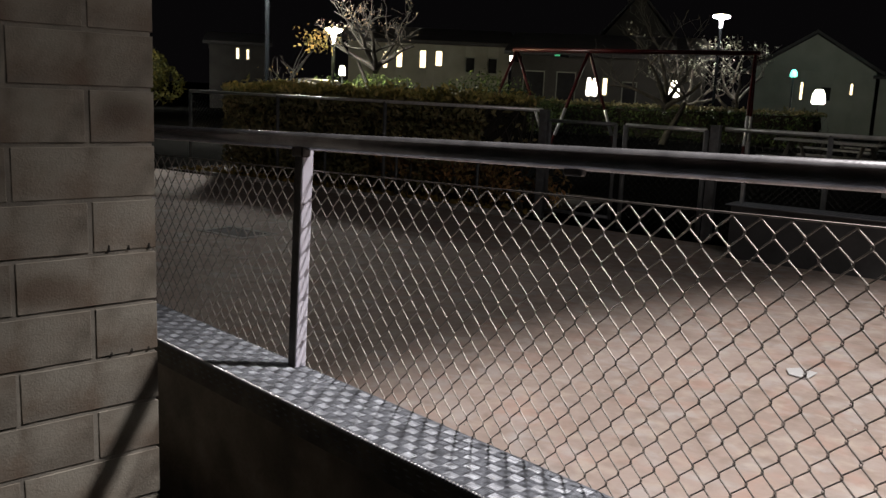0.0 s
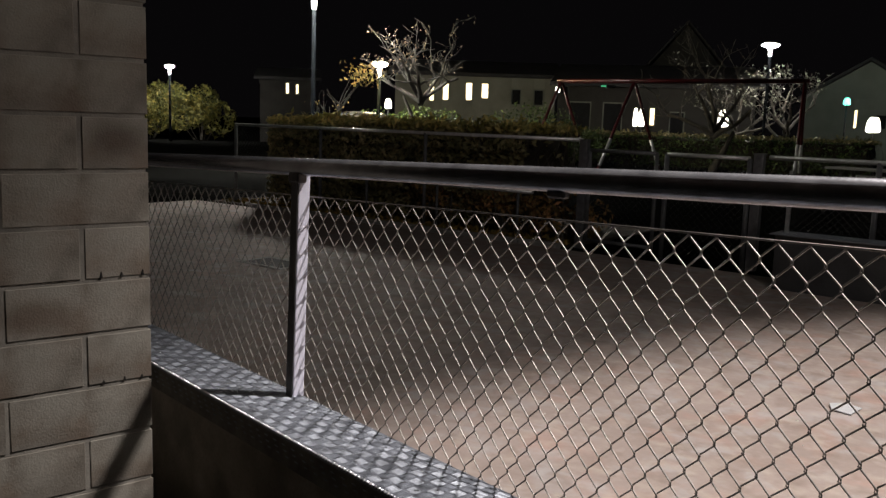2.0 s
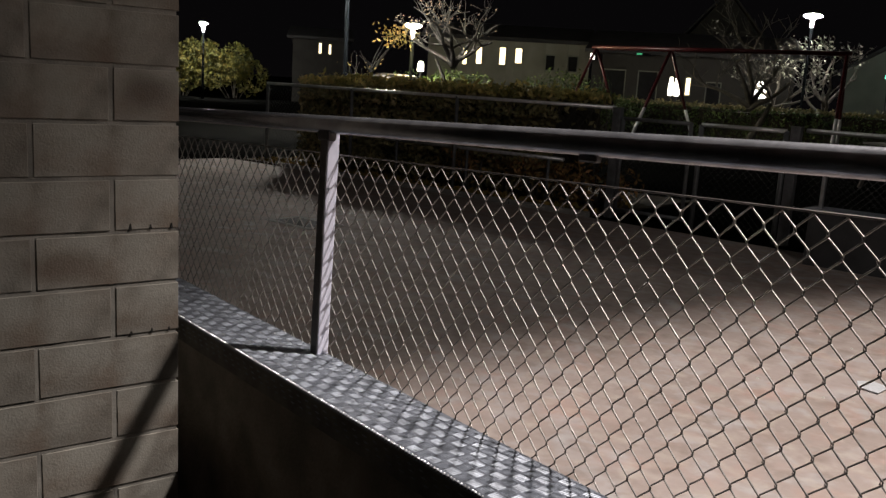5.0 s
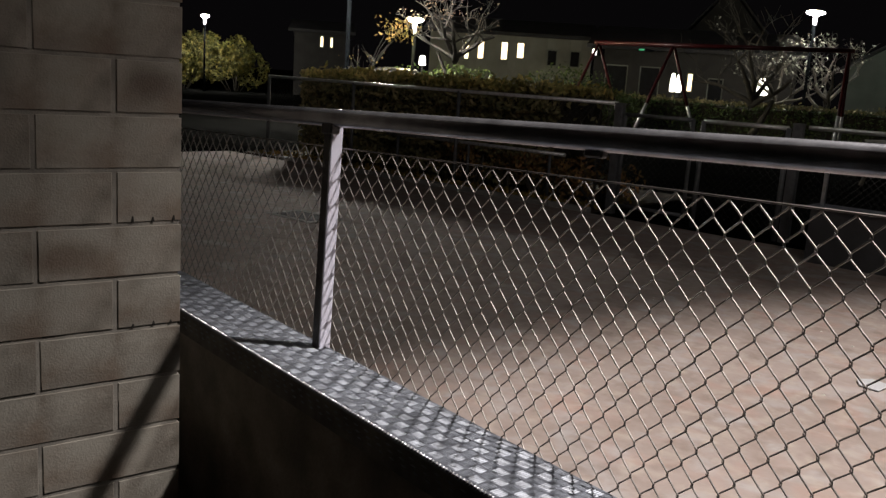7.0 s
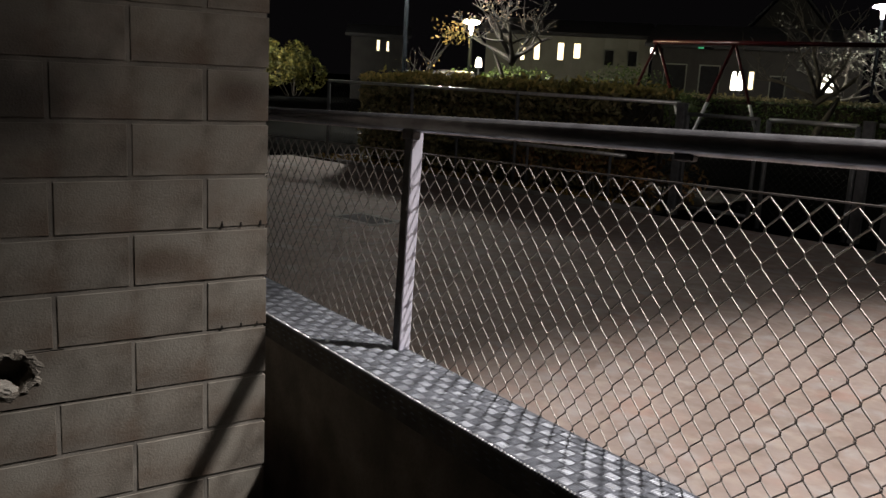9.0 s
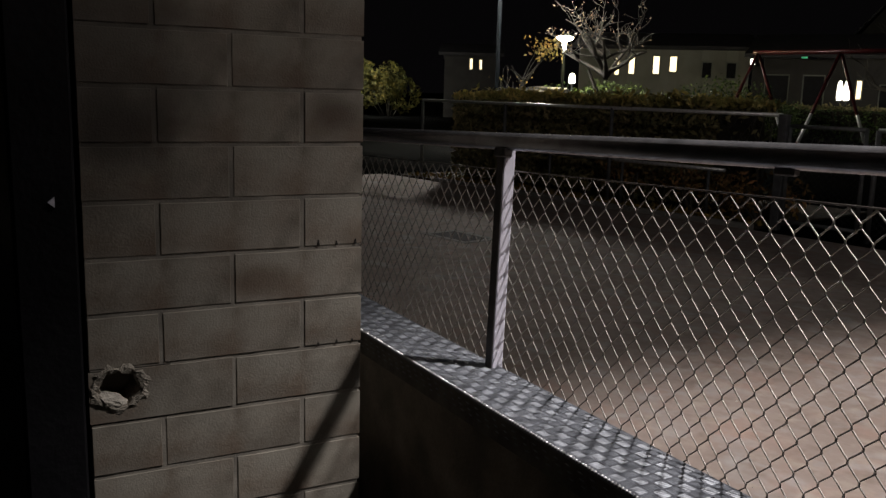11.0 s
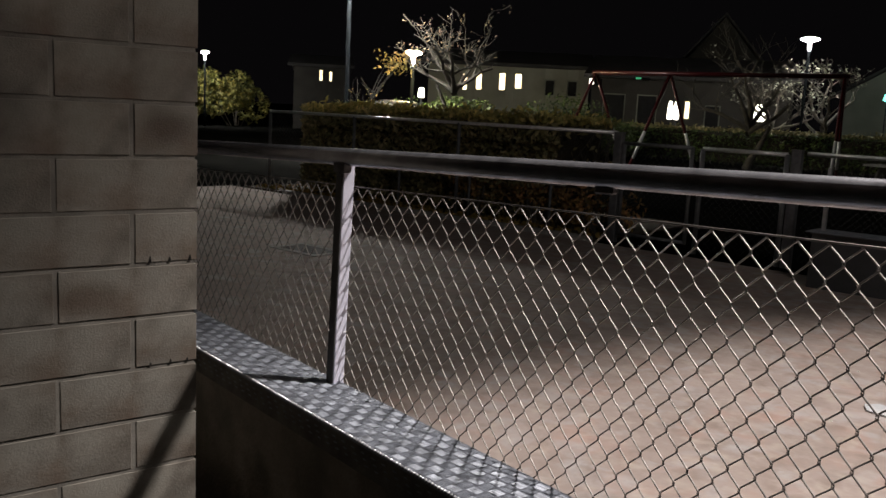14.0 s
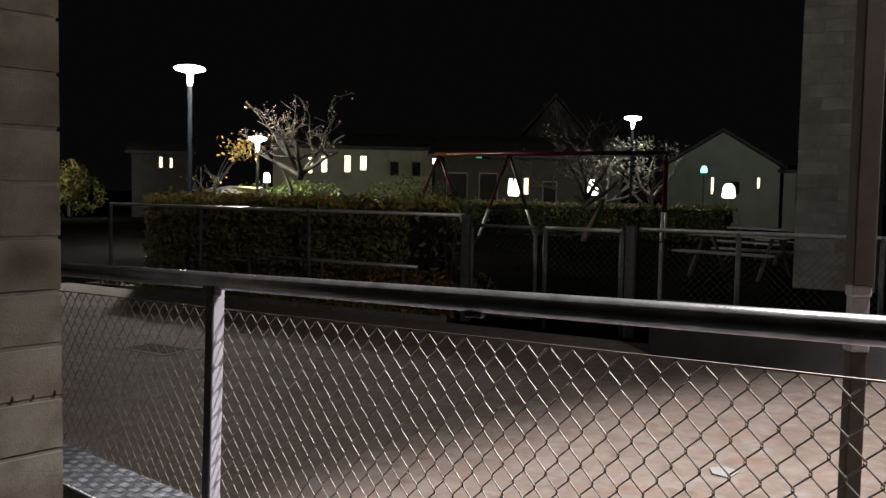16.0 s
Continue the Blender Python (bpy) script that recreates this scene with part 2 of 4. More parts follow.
def rise(p):
    return FOOT + ALONG * p[0] + INWARD * p[1] + Vector((0, 0, p[2]))


def level(p):
    """As rise, but along the level top of the wall."""
    q = FOOT + Vector((ALONG.x, ALONG.y, 0)).normalized() * p[0] + INWARD * p[1]
    return Vector((q.x, q.y, 0.740 + p[2]))


bm = bmesh.new()
box(bm, (-4.0, 0.0, -0.9), (3.2, 0.128, -0.012), level)
bmesh.ops.recalc_face_normals(bm, faces=bm.faces)
tagged(link("wall_low", bm, SHADED), "low brown block wall in shade below a steel coping", "wall", kind="structure")

coping = empty("coping", "galvanised tread plate coping on the low block wall", "coping")
bm = bmesh.new()
box(bm, (-4.0, -0.012, -0.006), (3.2, 0.140, 0.0), level)
part("plate", bm, PLATE, coping)
for v0, v1 in ((0.1355, 0.140), (-0.012, -0.0075)):
    bm = bmesh.new()
    box(bm, (-4.0, v0, -0.055), (3.2, v1, -0.006), level)
    part("lip", bm, LIP, coping)

fence = empty("chain_link_fence", "low galvanised chain link fence with a pipe top rail", "fence")
bm = bmesh.new()
tube(bm, [rise((-4, 0, 0.4715)), rise((3.2, 0, 0.4715))], 0.0175, 24)
part("top_rail", bm, RAIL, fence, "dull grey steel pipe")


def fence_post(u):
    def lean(p):
        return rise((p[0] + u + 0.035 * p[2], p[1], p[2]))

    bm = bmesh.new()
    box(bm, (-0.046, -0.015, -0.004), (-0.0235, 0.011, 0.455), lean)
    bevelled(bm, 0.002)
    post = part("post", bm, ZINC, fence, "pale galvanised square post")
    # Thin dark strip standing in for the shade on the post's inner face.
    bm = bmesh.new()
    box(bm, (-0.047, 0.0115, -0.004), (-0.0245, 0.0145, 0.450), lean)
    bevelled(bm, 0.001, 1)
    part("flange", bm, IRON, post, "dark strip for the post's shaded inner face")
    bm = bmesh.new()
    box(bm, (-0.058, -0.006, 0.440), (-0.020, 0.016, 0.462), lean)
    bevelled(bm, 0.003, 1)
    part("bracket", bm, IRON, post, "dark rail bracket")


for u in (-2.0, 0.0):
    fence_post(u)

bm = bmesh.new()
box(bm, (0.635, -0.008, 0.445), (0.668, 0.008, 0.457), rise)
bevelled(bm, 0.003, 1)
part("rail_clip", bm, IRON, fence, "dark clip under the rail")

HU, HW, KINK = 0.0195, 0.0236, 0.0018
bm = bmesh.new()
for k in range(-60, 150):
    pts = []
    for j in range(0, 20):
        far = (j + k) % 2
        u = 0.0335 + k * HU + (HU if far else 0.0)
        w = 0.4125 - j * HW
        v = -0.019 + (0.0013 if far else -0.0013)
        lean = 0.0019 if far else -0.0019
        knee = rise((u + lean, v, w + KINK))
        if j:
            last = pts[-1]
            pts += [last.lerp(knee, 0.12), last.lerp(knee, 0.88), knee]
        pts.append(rise((u + lean, v, w - KINK)))
    tube(bm, pts, 0.00125, 6, caps=False)
part("mesh", bm, WIRE, fence, "woven diamond wire netting")
bm = bmesh.new()
tube(bm, [rise((-4, -0.0205, 0.4125)), rise((3.2, -0.0205, 0.4125))], 0.0016, 6)
part("tension_wire", bm, WIRE, fence)

# ---- the brick pier ----
TURN = radians(-12.2)
pier = empty("brick_pier", "sand coloured block pier with a broken hole", "pier")
pier.rotation_euler = (0, 0, TURN)
bm = bmesh.new()
box(bm, (-0.512, 0.0023, -0.1), (-0.004, 0.553, 0.70))
box(bm, (-0.512, 0.0023, 0.80), (-0.004, 0.553, 2.7))
box(bm, (-0.375, 0.0023, 0.70), (-0.004, 0.553, 0.80))
box(bm, (-0.512, 0.11, 0.70), (-0.375, 0.553, 0.80))
part("core", bm, MORTAR, pier)


def stain_and_shade(m, holder, at, reach, tint, amount):
    """Adds one soft dark patch to a material, for stains and painted shade, placed in the holder's space."""
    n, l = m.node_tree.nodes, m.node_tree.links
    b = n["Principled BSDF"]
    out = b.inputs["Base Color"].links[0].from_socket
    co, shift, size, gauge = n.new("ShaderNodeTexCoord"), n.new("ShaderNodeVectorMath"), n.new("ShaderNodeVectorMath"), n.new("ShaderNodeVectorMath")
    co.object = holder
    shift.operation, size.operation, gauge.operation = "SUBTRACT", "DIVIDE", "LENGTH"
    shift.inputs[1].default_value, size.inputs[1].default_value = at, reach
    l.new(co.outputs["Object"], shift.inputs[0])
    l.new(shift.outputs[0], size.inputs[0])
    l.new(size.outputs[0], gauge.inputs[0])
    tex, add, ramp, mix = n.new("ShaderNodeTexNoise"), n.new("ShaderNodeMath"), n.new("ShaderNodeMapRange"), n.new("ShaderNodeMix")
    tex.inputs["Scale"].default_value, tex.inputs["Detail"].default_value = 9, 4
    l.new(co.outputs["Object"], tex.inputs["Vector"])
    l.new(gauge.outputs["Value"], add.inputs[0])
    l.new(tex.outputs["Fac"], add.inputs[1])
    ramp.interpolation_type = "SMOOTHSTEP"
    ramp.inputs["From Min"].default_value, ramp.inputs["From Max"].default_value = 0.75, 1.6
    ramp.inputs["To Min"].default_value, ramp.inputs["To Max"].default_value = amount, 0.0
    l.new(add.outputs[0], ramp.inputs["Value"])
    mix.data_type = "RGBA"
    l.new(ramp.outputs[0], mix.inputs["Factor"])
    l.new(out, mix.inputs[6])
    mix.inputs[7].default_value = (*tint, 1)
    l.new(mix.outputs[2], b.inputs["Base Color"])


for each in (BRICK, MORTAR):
    # Upper-left patches: a sooty stain plus light falling off, put into the colour.
    stain_and_shade(each, pier, (-0.50, 0.0, 1.36), (0.26, 1.0, 0.36), (0.035, 0.031, 0.027), 0.72)
    stain_and_shade(each, pier, (-0.45, 0.0, 1.22), (0.11, 1.0, 0.10), (0.03, 0.026, 0.022), 0.6)
    stain_and_shade(each, pier, (-0.06, 0.0, 1.255), (0.075, 1.0, 0.045), (0.085, 0.062, 0.045), 0.8)
    stain_and_shade(each, pier, (-0.21, 0.0, 0.945), (0.085, 1.0, 0.04), (0.12, 0.085, 0.06), 0.75)
sizes = {}


def worn(bm, wide, high, seed):
    """A brick's front with an uneven outline, its edges rounded back into the joint."""
    r = random.Random(seed)
    nx, nz = max(5, int(wide / 0.024)), 4
    front = {}
    for i in range(nx + 1):
        for j in range(nz + 1):
            rim = i in (0, nx) or j in (0, nz)
            x = wide * i / nx + (r.gauss(0, 0.0007) if rim else 0)
            z = high * j / nz + (r.gauss(0, 0.0007) if rim else 0)
            x = min(max(x, 0.0022), wide - 0.0022)
            z = min(max(z, 0.0022), high - 0.0022)
            front[i, j] = bm.verts.new((x, r.gauss(0, 0.00025) + (0.0005 if rim else 0), z))
    for i in range(nx):
        for j in range(nz):
            bm.faces.new((front[i, j], front[i + 1, j], front[i + 1, j + 1], front[i, j + 1]))
    loop = [(i, 0) for i in range(nx)] + [(nx, j) for j in range(nz)] + [(i, nz) for i in range(nx, 0, -1)] + [(0, j) for j in range(nz, 0, -1)]
    last = [front[k] for k in loop]
    for grow, y in ((0.0010, 0.0012), (0.0013, 0.13)):
        ring = []
        for i, j in loop:
            p = front[i, j].co
            ring.append(bm.verts.new((p.x + grow * ((i == nx) - (i == 0)), y, p.z + grow * ((j == nz) - (j == 0)))))
        for k in range(len(loop)):
            bm.faces.new((last[k], ring[k], ring[(k + 1) % len(loop)], last[(k + 1) % len(loop)]))
        last = ring
    bmesh.ops.recalc_face_normals(bm, faces=bm.faces)


def brick(x0, x1, z, name="brick"):
    key = (round(x1 - x0, 3), random.randrange(4))
    if key not in sizes:
        bm = bmesh.new()
        worn(bm, key[0] - 0.0068, 0.0944, int(key[0] * 1000) + key[1])
        sizes[key] = link(name, bm, BRICK, pier)
        ob = sizes[key]
    else:
        ob = new(name, sizes[key].data)
        ob.parent = pier
    ob.location = (x0 + 0.0034, random.uniform(-0.0004, 0.0004), z + 0.0028)
    return ob


for row in range(-1, 26):
    z = row * 0.1
    cuts = (-0.522, -0.389, -0.122, 0.0) if row % 2 == 0 else (-0.522, -0.257, 0.0)
    for a, b in zip(cuts, cuts[1:]):
        if row == 7 and a < -0.5:
            continue
        brick(a + (0.0045 if a == -0.522 else 0), b + (0.0045 if b == 0 else 0), z)

# ---- roof and walls added out of view round the walkway; they hold back light ----
bm = bmesh.new()
box(bm, (-6.0, -6.0, 2.58), (0.15, 6.0, 2.80))
tagged(link("ceiling", bm, CONCRETE), "unseen concrete roof slab added over the walkway", "ceiling", kind="structure")
bm = bmesh.new()
box(bm, (-6.2, -6.0, -0.1), (-6.0, 6.0, 2.58))
tagged(link("wall_west", bm, BRICK), "unseen dark block wall added behind the walkway", "wall", kind="structure")
bm = bmesh.new()
box(bm, (-6.0, -6.2, -0.1), (0.3, -6.0, 2.58))
tagged(link("wall_south", bm, BRICK), "unseen dark block wall added to close the walkway", "wall", kind="structure")
bm = bmesh.new()
box(bm, (-6.0, 0.30, -0.1), (-0.519, 0.5, 2.575))
tagged(link("wall_north", bm, BLACK), "black panelled wall beside the pier", "wall", kind="structure").rotation_euler = (0, 0, TURN)

# ---- planting bed and the far fence ----
bm = bmesh.new()
box(bm, (7.12, 3.3, -0.1), (9.6, 9.4, 0.02))
tagged(link("planting_bed", bm, SOIL), "dark soil bed strewn with fallen leaves", "planting bed", kind="structure")
kerb = empty("kerb", "low concrete kerb along the planting bed", "kerb", kind="structure")
for k in range(10):
    bm = bmesh.new()
    box(bm, (7.0, 3.3 + k * 0.51, -0.1), (7.1, 3.8 + k * 0.51, 0.06))
    bevelled(bm, 0.008, 1)
    part("kerb_stone", bm, CONCRETE, kerb)


def netting(name, parent, y0, y1, z0, z1, x, half, wire):
    bm = bmesh.new()
    for k in range(int((y1 - y0) / half)):
        pts = [(x, y0 + k * half + (half if (j + k) % 2 else 0), z1 - j * half) for j in range(int((z1 - z0) / half) + 1)]
        tube(bm, pts, wire, 3, caps=False)
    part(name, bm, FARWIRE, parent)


def far_panel(y0, y1, top, posts, label, lower=None):
    ob = empty("chain_link_fence", label, "fence", "fences round the playground")
    for y in posts:
        bm = bmesh.new()
        tube(bm, [(7.3, y, 0), (7.3, y, top)], 0.024, 10)
        part("post", bm, DULL, ob)
    bm = bmesh.new()
    tube(bm, [(7.3, y0, top), (7.3, y1, top)], 0.021, 10)
    part("top_rail", bm, SHINY, ob)
    netting("netting", ob, y0, y1, 0.05, top, 7.3, 0.036, 0.0013)
    return ob


far_panel(3.22, 9.06, 1.165, (3.22, 5.40, 7.25, 9.06), "tall chain link fence in front of a hedge")
far_panel(1.42, 2.25, 1.06, (1.42, 2.25), "narrow chain link panel beside the gate")
far_panel(-6.0, 1.24, 1.08, (-4.6, -2.7, -0.9, 0.3), "chain link fence round the playground")

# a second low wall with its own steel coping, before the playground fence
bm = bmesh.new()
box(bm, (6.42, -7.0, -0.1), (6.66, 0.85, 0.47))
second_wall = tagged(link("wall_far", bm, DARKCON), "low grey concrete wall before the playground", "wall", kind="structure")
far_coping = empty("coping", "galvanised tread plate coping on the far low wall", "coping")
bm = bmesh.new()
box(bm, (6.38, -7.0, 0.472), (6.70, 0.89, 0.48))
part("plate", bm, PLATE, far_coping)
bm = bmesh.new()
for i in range(90):
    for j in range(6):
        u0, v0 = 0.85 - i * 0.036, 6.40 + j * 0.05
        long = (i + j) % 2
        q = [(v0 - (0.012 if long else 0.004), u0 - (0.004 if long else 0.012)), (v0 + (0.012 if long else 0.004), u0 - (0.004 if long else 0.012)), (v0 + (0.012 if long else 0.004), u0 + (0.004 if long else 0.012)), (v0 - (0.012 if long else 0.004), u0 + (0.004 if long else 0.012))]
        low = [bm.verts.new((x, y, 0.4804)) for x, y in q]
        peak = bm.verts.new((v0, u0, 0.485))
        for k in range(4):
            bm.faces.new((low[k], low[(k + 1) % 4], peak))
tagged(part("raised_pattern", bm, TREAD, far_coping), kind="stuff")
low_fence = empty("chain_link_fence", "low chain link fence on the far concrete wall", "fence", "fences round the playground")
netting("netting", low_fence, -5.0, 0.8, 0.49, 0.98, 6.54, 0.03, 0.0014)
for y in (0.8, -1.2, -3.2):
    bm = bmesh.new()
    box(bm, (6.525, y - 0.015, 0.48), (6.555, y + 0.015, 1.0))
    part("post", bm, GALV, low_fence)

gate = empty("metal_gate", "grey steel gate in the playground fence", "gate")
for y in (3.12, 2.36):
    bm = bmesh.new()
    tube(bm, [(7.3, y, 0.08), (7.3, y, 1.07)], 0.02, 10)
    part("upright", bm, DULL, gate)
for z in (0.1, 1.06):
    bm = bmesh.new()
    tube(bm, [(7.3, 2.36, z), (7.3, 3.12, z)], 0.02, 10)
    part("crossbar", bm, DULL, gate)
netting("netting", gate, 2.38, 3.1, 0.1, 1.06, 7.3, 0.036, 0.0013)


def gate_post(y, height):
    ob = empty("gate_post", "stout grey steel gate post", "post", "gate posts", at=(7.3, y, 0))
    bm = bmesh.new()
    box(bm, (-0.04, -0.045, 0), (0.04, 0.045, height))
    bevelled(bm, 0.006)
    part("post", bm, DULL, ob)
    bm = bmesh.new()
    box(bm, (-0.044, -0.049, height), (0.044, 0.049, height + 0.012))
    part("cap", bm, DULL, ob)


gate_post(3.19, 1.16)
gate_post(1.33, 1.10)

beam = empty("pipe_rail", "bright galvanised pipe rail behind the far fence", "rail")
bm = bmesh.new()
tube(bm, [(7.43, 3.9, 0.545), (7.43, 6.7, 0.545)], 0.022, 10)
part("beam", bm, SHINY, beam)
for y in (4.1, 5.3, 6.5):
    bm = bmesh.new()
    tube(bm, [(7.43, y, 0.0), (7.43, y, 0.53)], 0.02, 8)
    part("post", bm, DULL, beam)

# ---- plants ----


def leaf(bm, p, size, rng):
    a = Vector((rng.gauss(0, 1), rng.gauss(0, 1), rng.gauss(0, 1))).normalized()
    b = a.cross(Vector((rng.gauss(0, 1), rng.gauss(0, 1), rng.gauss(0, 1)))).normalized()
    c = a.cross(b) * size * 0.12
    p = Vector(p)
    v = [bm.verts.new(q) for q in (p - a * size, p + b * size * 0.45 + c, p + a * size, p - b * size * 0.45 + c)]
    bm.faces.new(v)


def hedge(name, lo, hi, count, size, mat, label, seed, crest=None):
    rng = random.Random(seed)
    ob = empty(name, label, "hedge", at=(0, 0, 0))
    bm, upper = bmesh.new(), bmesh.new()
    for k in range(count):
        p = [rng.uniform(a, b) for a, b in zip(lo, hi)]
        side = rng.random()
        bump = 0.07 * noise.noise((p[0] * 2.2, p[1] * 2.2, p[2] * 2.2 + seed))
        if side < 0.45:
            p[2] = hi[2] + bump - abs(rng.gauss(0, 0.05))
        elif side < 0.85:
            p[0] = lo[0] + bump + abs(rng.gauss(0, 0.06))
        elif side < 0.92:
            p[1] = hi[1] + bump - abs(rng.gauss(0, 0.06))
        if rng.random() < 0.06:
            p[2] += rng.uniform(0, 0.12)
        # Top leaves go to a mesh of lighter colour, as if lit from above.
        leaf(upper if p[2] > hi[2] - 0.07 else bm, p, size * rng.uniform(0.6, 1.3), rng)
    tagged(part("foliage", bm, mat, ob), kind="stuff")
    tagged(part("top_foliage", upper, crest or LEAF_T, ob, "olive leaves on top, coloured paler as if lamplit"), kind="stuff")
    # Solid core, coloured near black for the shade inside the hedge.
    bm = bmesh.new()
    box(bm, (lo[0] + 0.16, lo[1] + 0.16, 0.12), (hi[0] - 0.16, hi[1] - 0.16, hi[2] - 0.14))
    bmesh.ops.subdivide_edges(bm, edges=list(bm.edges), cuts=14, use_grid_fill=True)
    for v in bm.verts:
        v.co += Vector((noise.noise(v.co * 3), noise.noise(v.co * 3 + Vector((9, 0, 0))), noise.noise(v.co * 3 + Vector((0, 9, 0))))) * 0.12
    part("inner_growth", bm, TWIGS, ob, "solid core coloured for the shade among inner twigs")
    bm = bmesh.new()
    for k in range(int((hi[1] - lo[1]) / 0.12)):
        x, y = rng.uniform(lo[0] + 0.15, hi[0] - 0.1), lo[1] + 0.12 * k
        for n in range(3):
            tube(bm, [(x, y, 0), (x + rng.uniform(-0.15, 0.15), y + rng.uniform(-0.2, 0.2), hi[2] * 0.6), (x + rng.uniform(-0.25, 0.25), y + rng.uniform(-0.3, 0.3), hi[2] - 0.05)], (0.012, 0.008, 0.004), 4, caps=False)
    tagged(part("undergrowth", bm, BARK, ob), kind="stuff")
    return ob


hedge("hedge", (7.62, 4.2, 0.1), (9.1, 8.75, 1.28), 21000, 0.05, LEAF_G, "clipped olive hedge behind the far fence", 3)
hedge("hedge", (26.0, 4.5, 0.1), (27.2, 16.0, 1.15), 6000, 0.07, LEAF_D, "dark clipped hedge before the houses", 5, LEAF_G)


def tree(at, height, spread, seed, mat=None, leaves=0, size=0.05, trunk=0.09, label="bare garden tree", low=0.3, cluster=None, bark=None, forks=3, stems=6):
    rng = random.Random(seed)
    ob = empty("tree", label, "tree", "garden trees", at=at)
    bm, tips = bmesh.new(), []

    def limb(p, way, length, r, depth):
        pts, radii = [p], [r]
        steps = 4
        for k in range(steps):
            way = (way + Vector((rng.gauss(0, 0.22), rng.gauss(0, 0.22), rng.gauss(0.06, 0.14)))).normalized()
            p = p + way * length / steps
            pts.append(p)
            radii.append(max(0.006, r * (1 - 0.6 * (k + 1) / steps)))
        tube(bm, pts, radii, 7 if depth > 2 else 4, caps=False)
        if depth == 0:
            tips.extend(pts[1:])
            return
        for k in range(rng.choice((2, 3, 3))):
            i = rng.choice((2, 3, 4))
            turn = rng.uniform(0, 2 * math.pi)
            out = Vector((math.cos(turn), math.sin(turn), rng.uniform(-0.05, 0.75))).normalized()
            limb(pts[i], (way * 0.55 + out * spread).normalized(), length * rng.uniform(0.55, 0.8), radii[i] * 0.72, depth - 1)

    limb(Vector((0, 0, 0)), Vector((0.02, 0.03, 1)), height * low, trunk, 0)
    tips.clear()
    top = Vector((0.02 * height * low, 0.03 * height * low, height * low))
    for k in range(stems):
        turn = k * 2 * math.pi / stems + rng.uniform(-0.4, 0.4)
        up = 2.2 if k == 0 else rng.uniform(0.35, 1.1)
        limb(top - Vector((0, 0, rng.uniform(0, 0.12) * height)), Vector((math.cos(turn) * spread, math.sin(turn) * spread, up)).normalized(), height * rng.uniform(0.27, 0.36), trunk * 0.68, forks)
    for k in range(5 if cluster else 0):
        c = Vector(cluster) + Vector((rng.gauss(0, 0.25), rng.gauss(0, 0.25), rng.gauss(0, 0.15)))
        tube(bm, [top, top.lerp(c, 0.5) + Vector((0, 0, 0.12)), c], (0.018, 0.012, 0.004), 5, caps=False)
    part("trunk", bm, bark or BARK, ob, "pale branching trunk" if bark is None else "dark branching trunk")
    if leaves:
        bm = bmesh.new()
        for k in range(leaves):
            p = rng.choice(tips) + Vector((rng.gauss(0, 0.05), rng.gauss(0, 0.05), rng.gauss(0, 0.05)))
            leaf(bm, p, size * rng.uniform(0.6, 1.2), rng)
        for k in range(210 if cluster else 0):
            leaf(bm, Vector(cluster) + Vector((rng.gauss(0, 0.24), rng.gauss(0, 0.24), rng.gauss(0, 0.15))), size * rng.uniform(0.8, 1.6), rng)
        tagged(part("crown", bm, mat or LEAF_Y, ob, "sparse yellow autumn leaves"), kind="stuff")
    return ob


def bush(at, size, seed, mat, count, leafsize, label):
    rng = random.Random(seed)
    ob = empty("bush", label, "bush", "garden bushes", at=at)
    bm = bmesh.new()
    lumps = [(Vector((rng.uniform(-0.6, 0.6) * size[0], rng.uniform(-0.6, 0.6) * size[1], rng.uniform(0.35, 0.8) * size[2])), rng.uniform(0.25, 0.5)) for k in range(9)]
    for k in range(count):
        c, r = rng.choice(lumps)
        way = Vector((rng.gauss(0, 1), rng.gauss(0, 1), rng.gauss(0, 1))).normalized()
        p = c + Vector((way.x * size[0], way.y * size[1], way.z * size[2] * 0.7)) * r * rng.uniform(0.75, 1.1)
        leaf(bm, (p.x, p.y, max(0.03, p.z)), leafsize * rng.uniform(0.6, 1.3), rng)
    tagged(part("foliage", bm, mat, ob), kind="stuff")
    bm = bmesh.new()
    for c, r in lumps:
        tube(bm, [(c.x * 0.3, c.y * 0.3, 0), (c.x * 0.8, c.y * 0.8, c.z * 0.6), tuple(c)], (0.025, 0.018, 0.008), 5, caps=False)
    tagged(part("undergrowth", bm, BARK, ob), kind="stuff")
    return ob


tree((15.2, 12.16, 0), 3.35, 1.15, 11, LEAF_P, 260, 0.034, 0.095, "bare pale tree with a few pale autumn leaves", 0.6)
tree((14.75, 14.70, 0), 2.3, 0.7, 17, LEAF_Y, 25, 0.045, 0.05, "small dark tree with yellow autumn leaves", 0.5, (0.55, -0.55, 2.45), DARKBARK, 1, 5)
tree((24.1, 8.4, 0), 4.4, 0.9, 23, None, 0, 0.05, 0.13, "dark bare tree before the houses", 0.33)
tree((29.6, 8.0, 0), 4.4, 1.0, 29, LEAF_W, 220, 0.065, 0.10, "bare tree lit by a street lamp", 0.35)
tree((29.2, 9.6, 0), 4.2, 0.95, 31, LEAF_W, 150, 0.06, 0.09, "bare tree lit by a street lamp", 0.35)
bush((23.5, 36.6, 0), (2.3, 1.8, 2.8), 41, LEAF_O, 4500, 0.12, "yellow green bush under a street lamp")
bush((25.5, 34.9, 0), (2.0, 1.8, 2.7), 43, LEAF_O, 4000, 0.12, "yellow green bush under a street lamp")
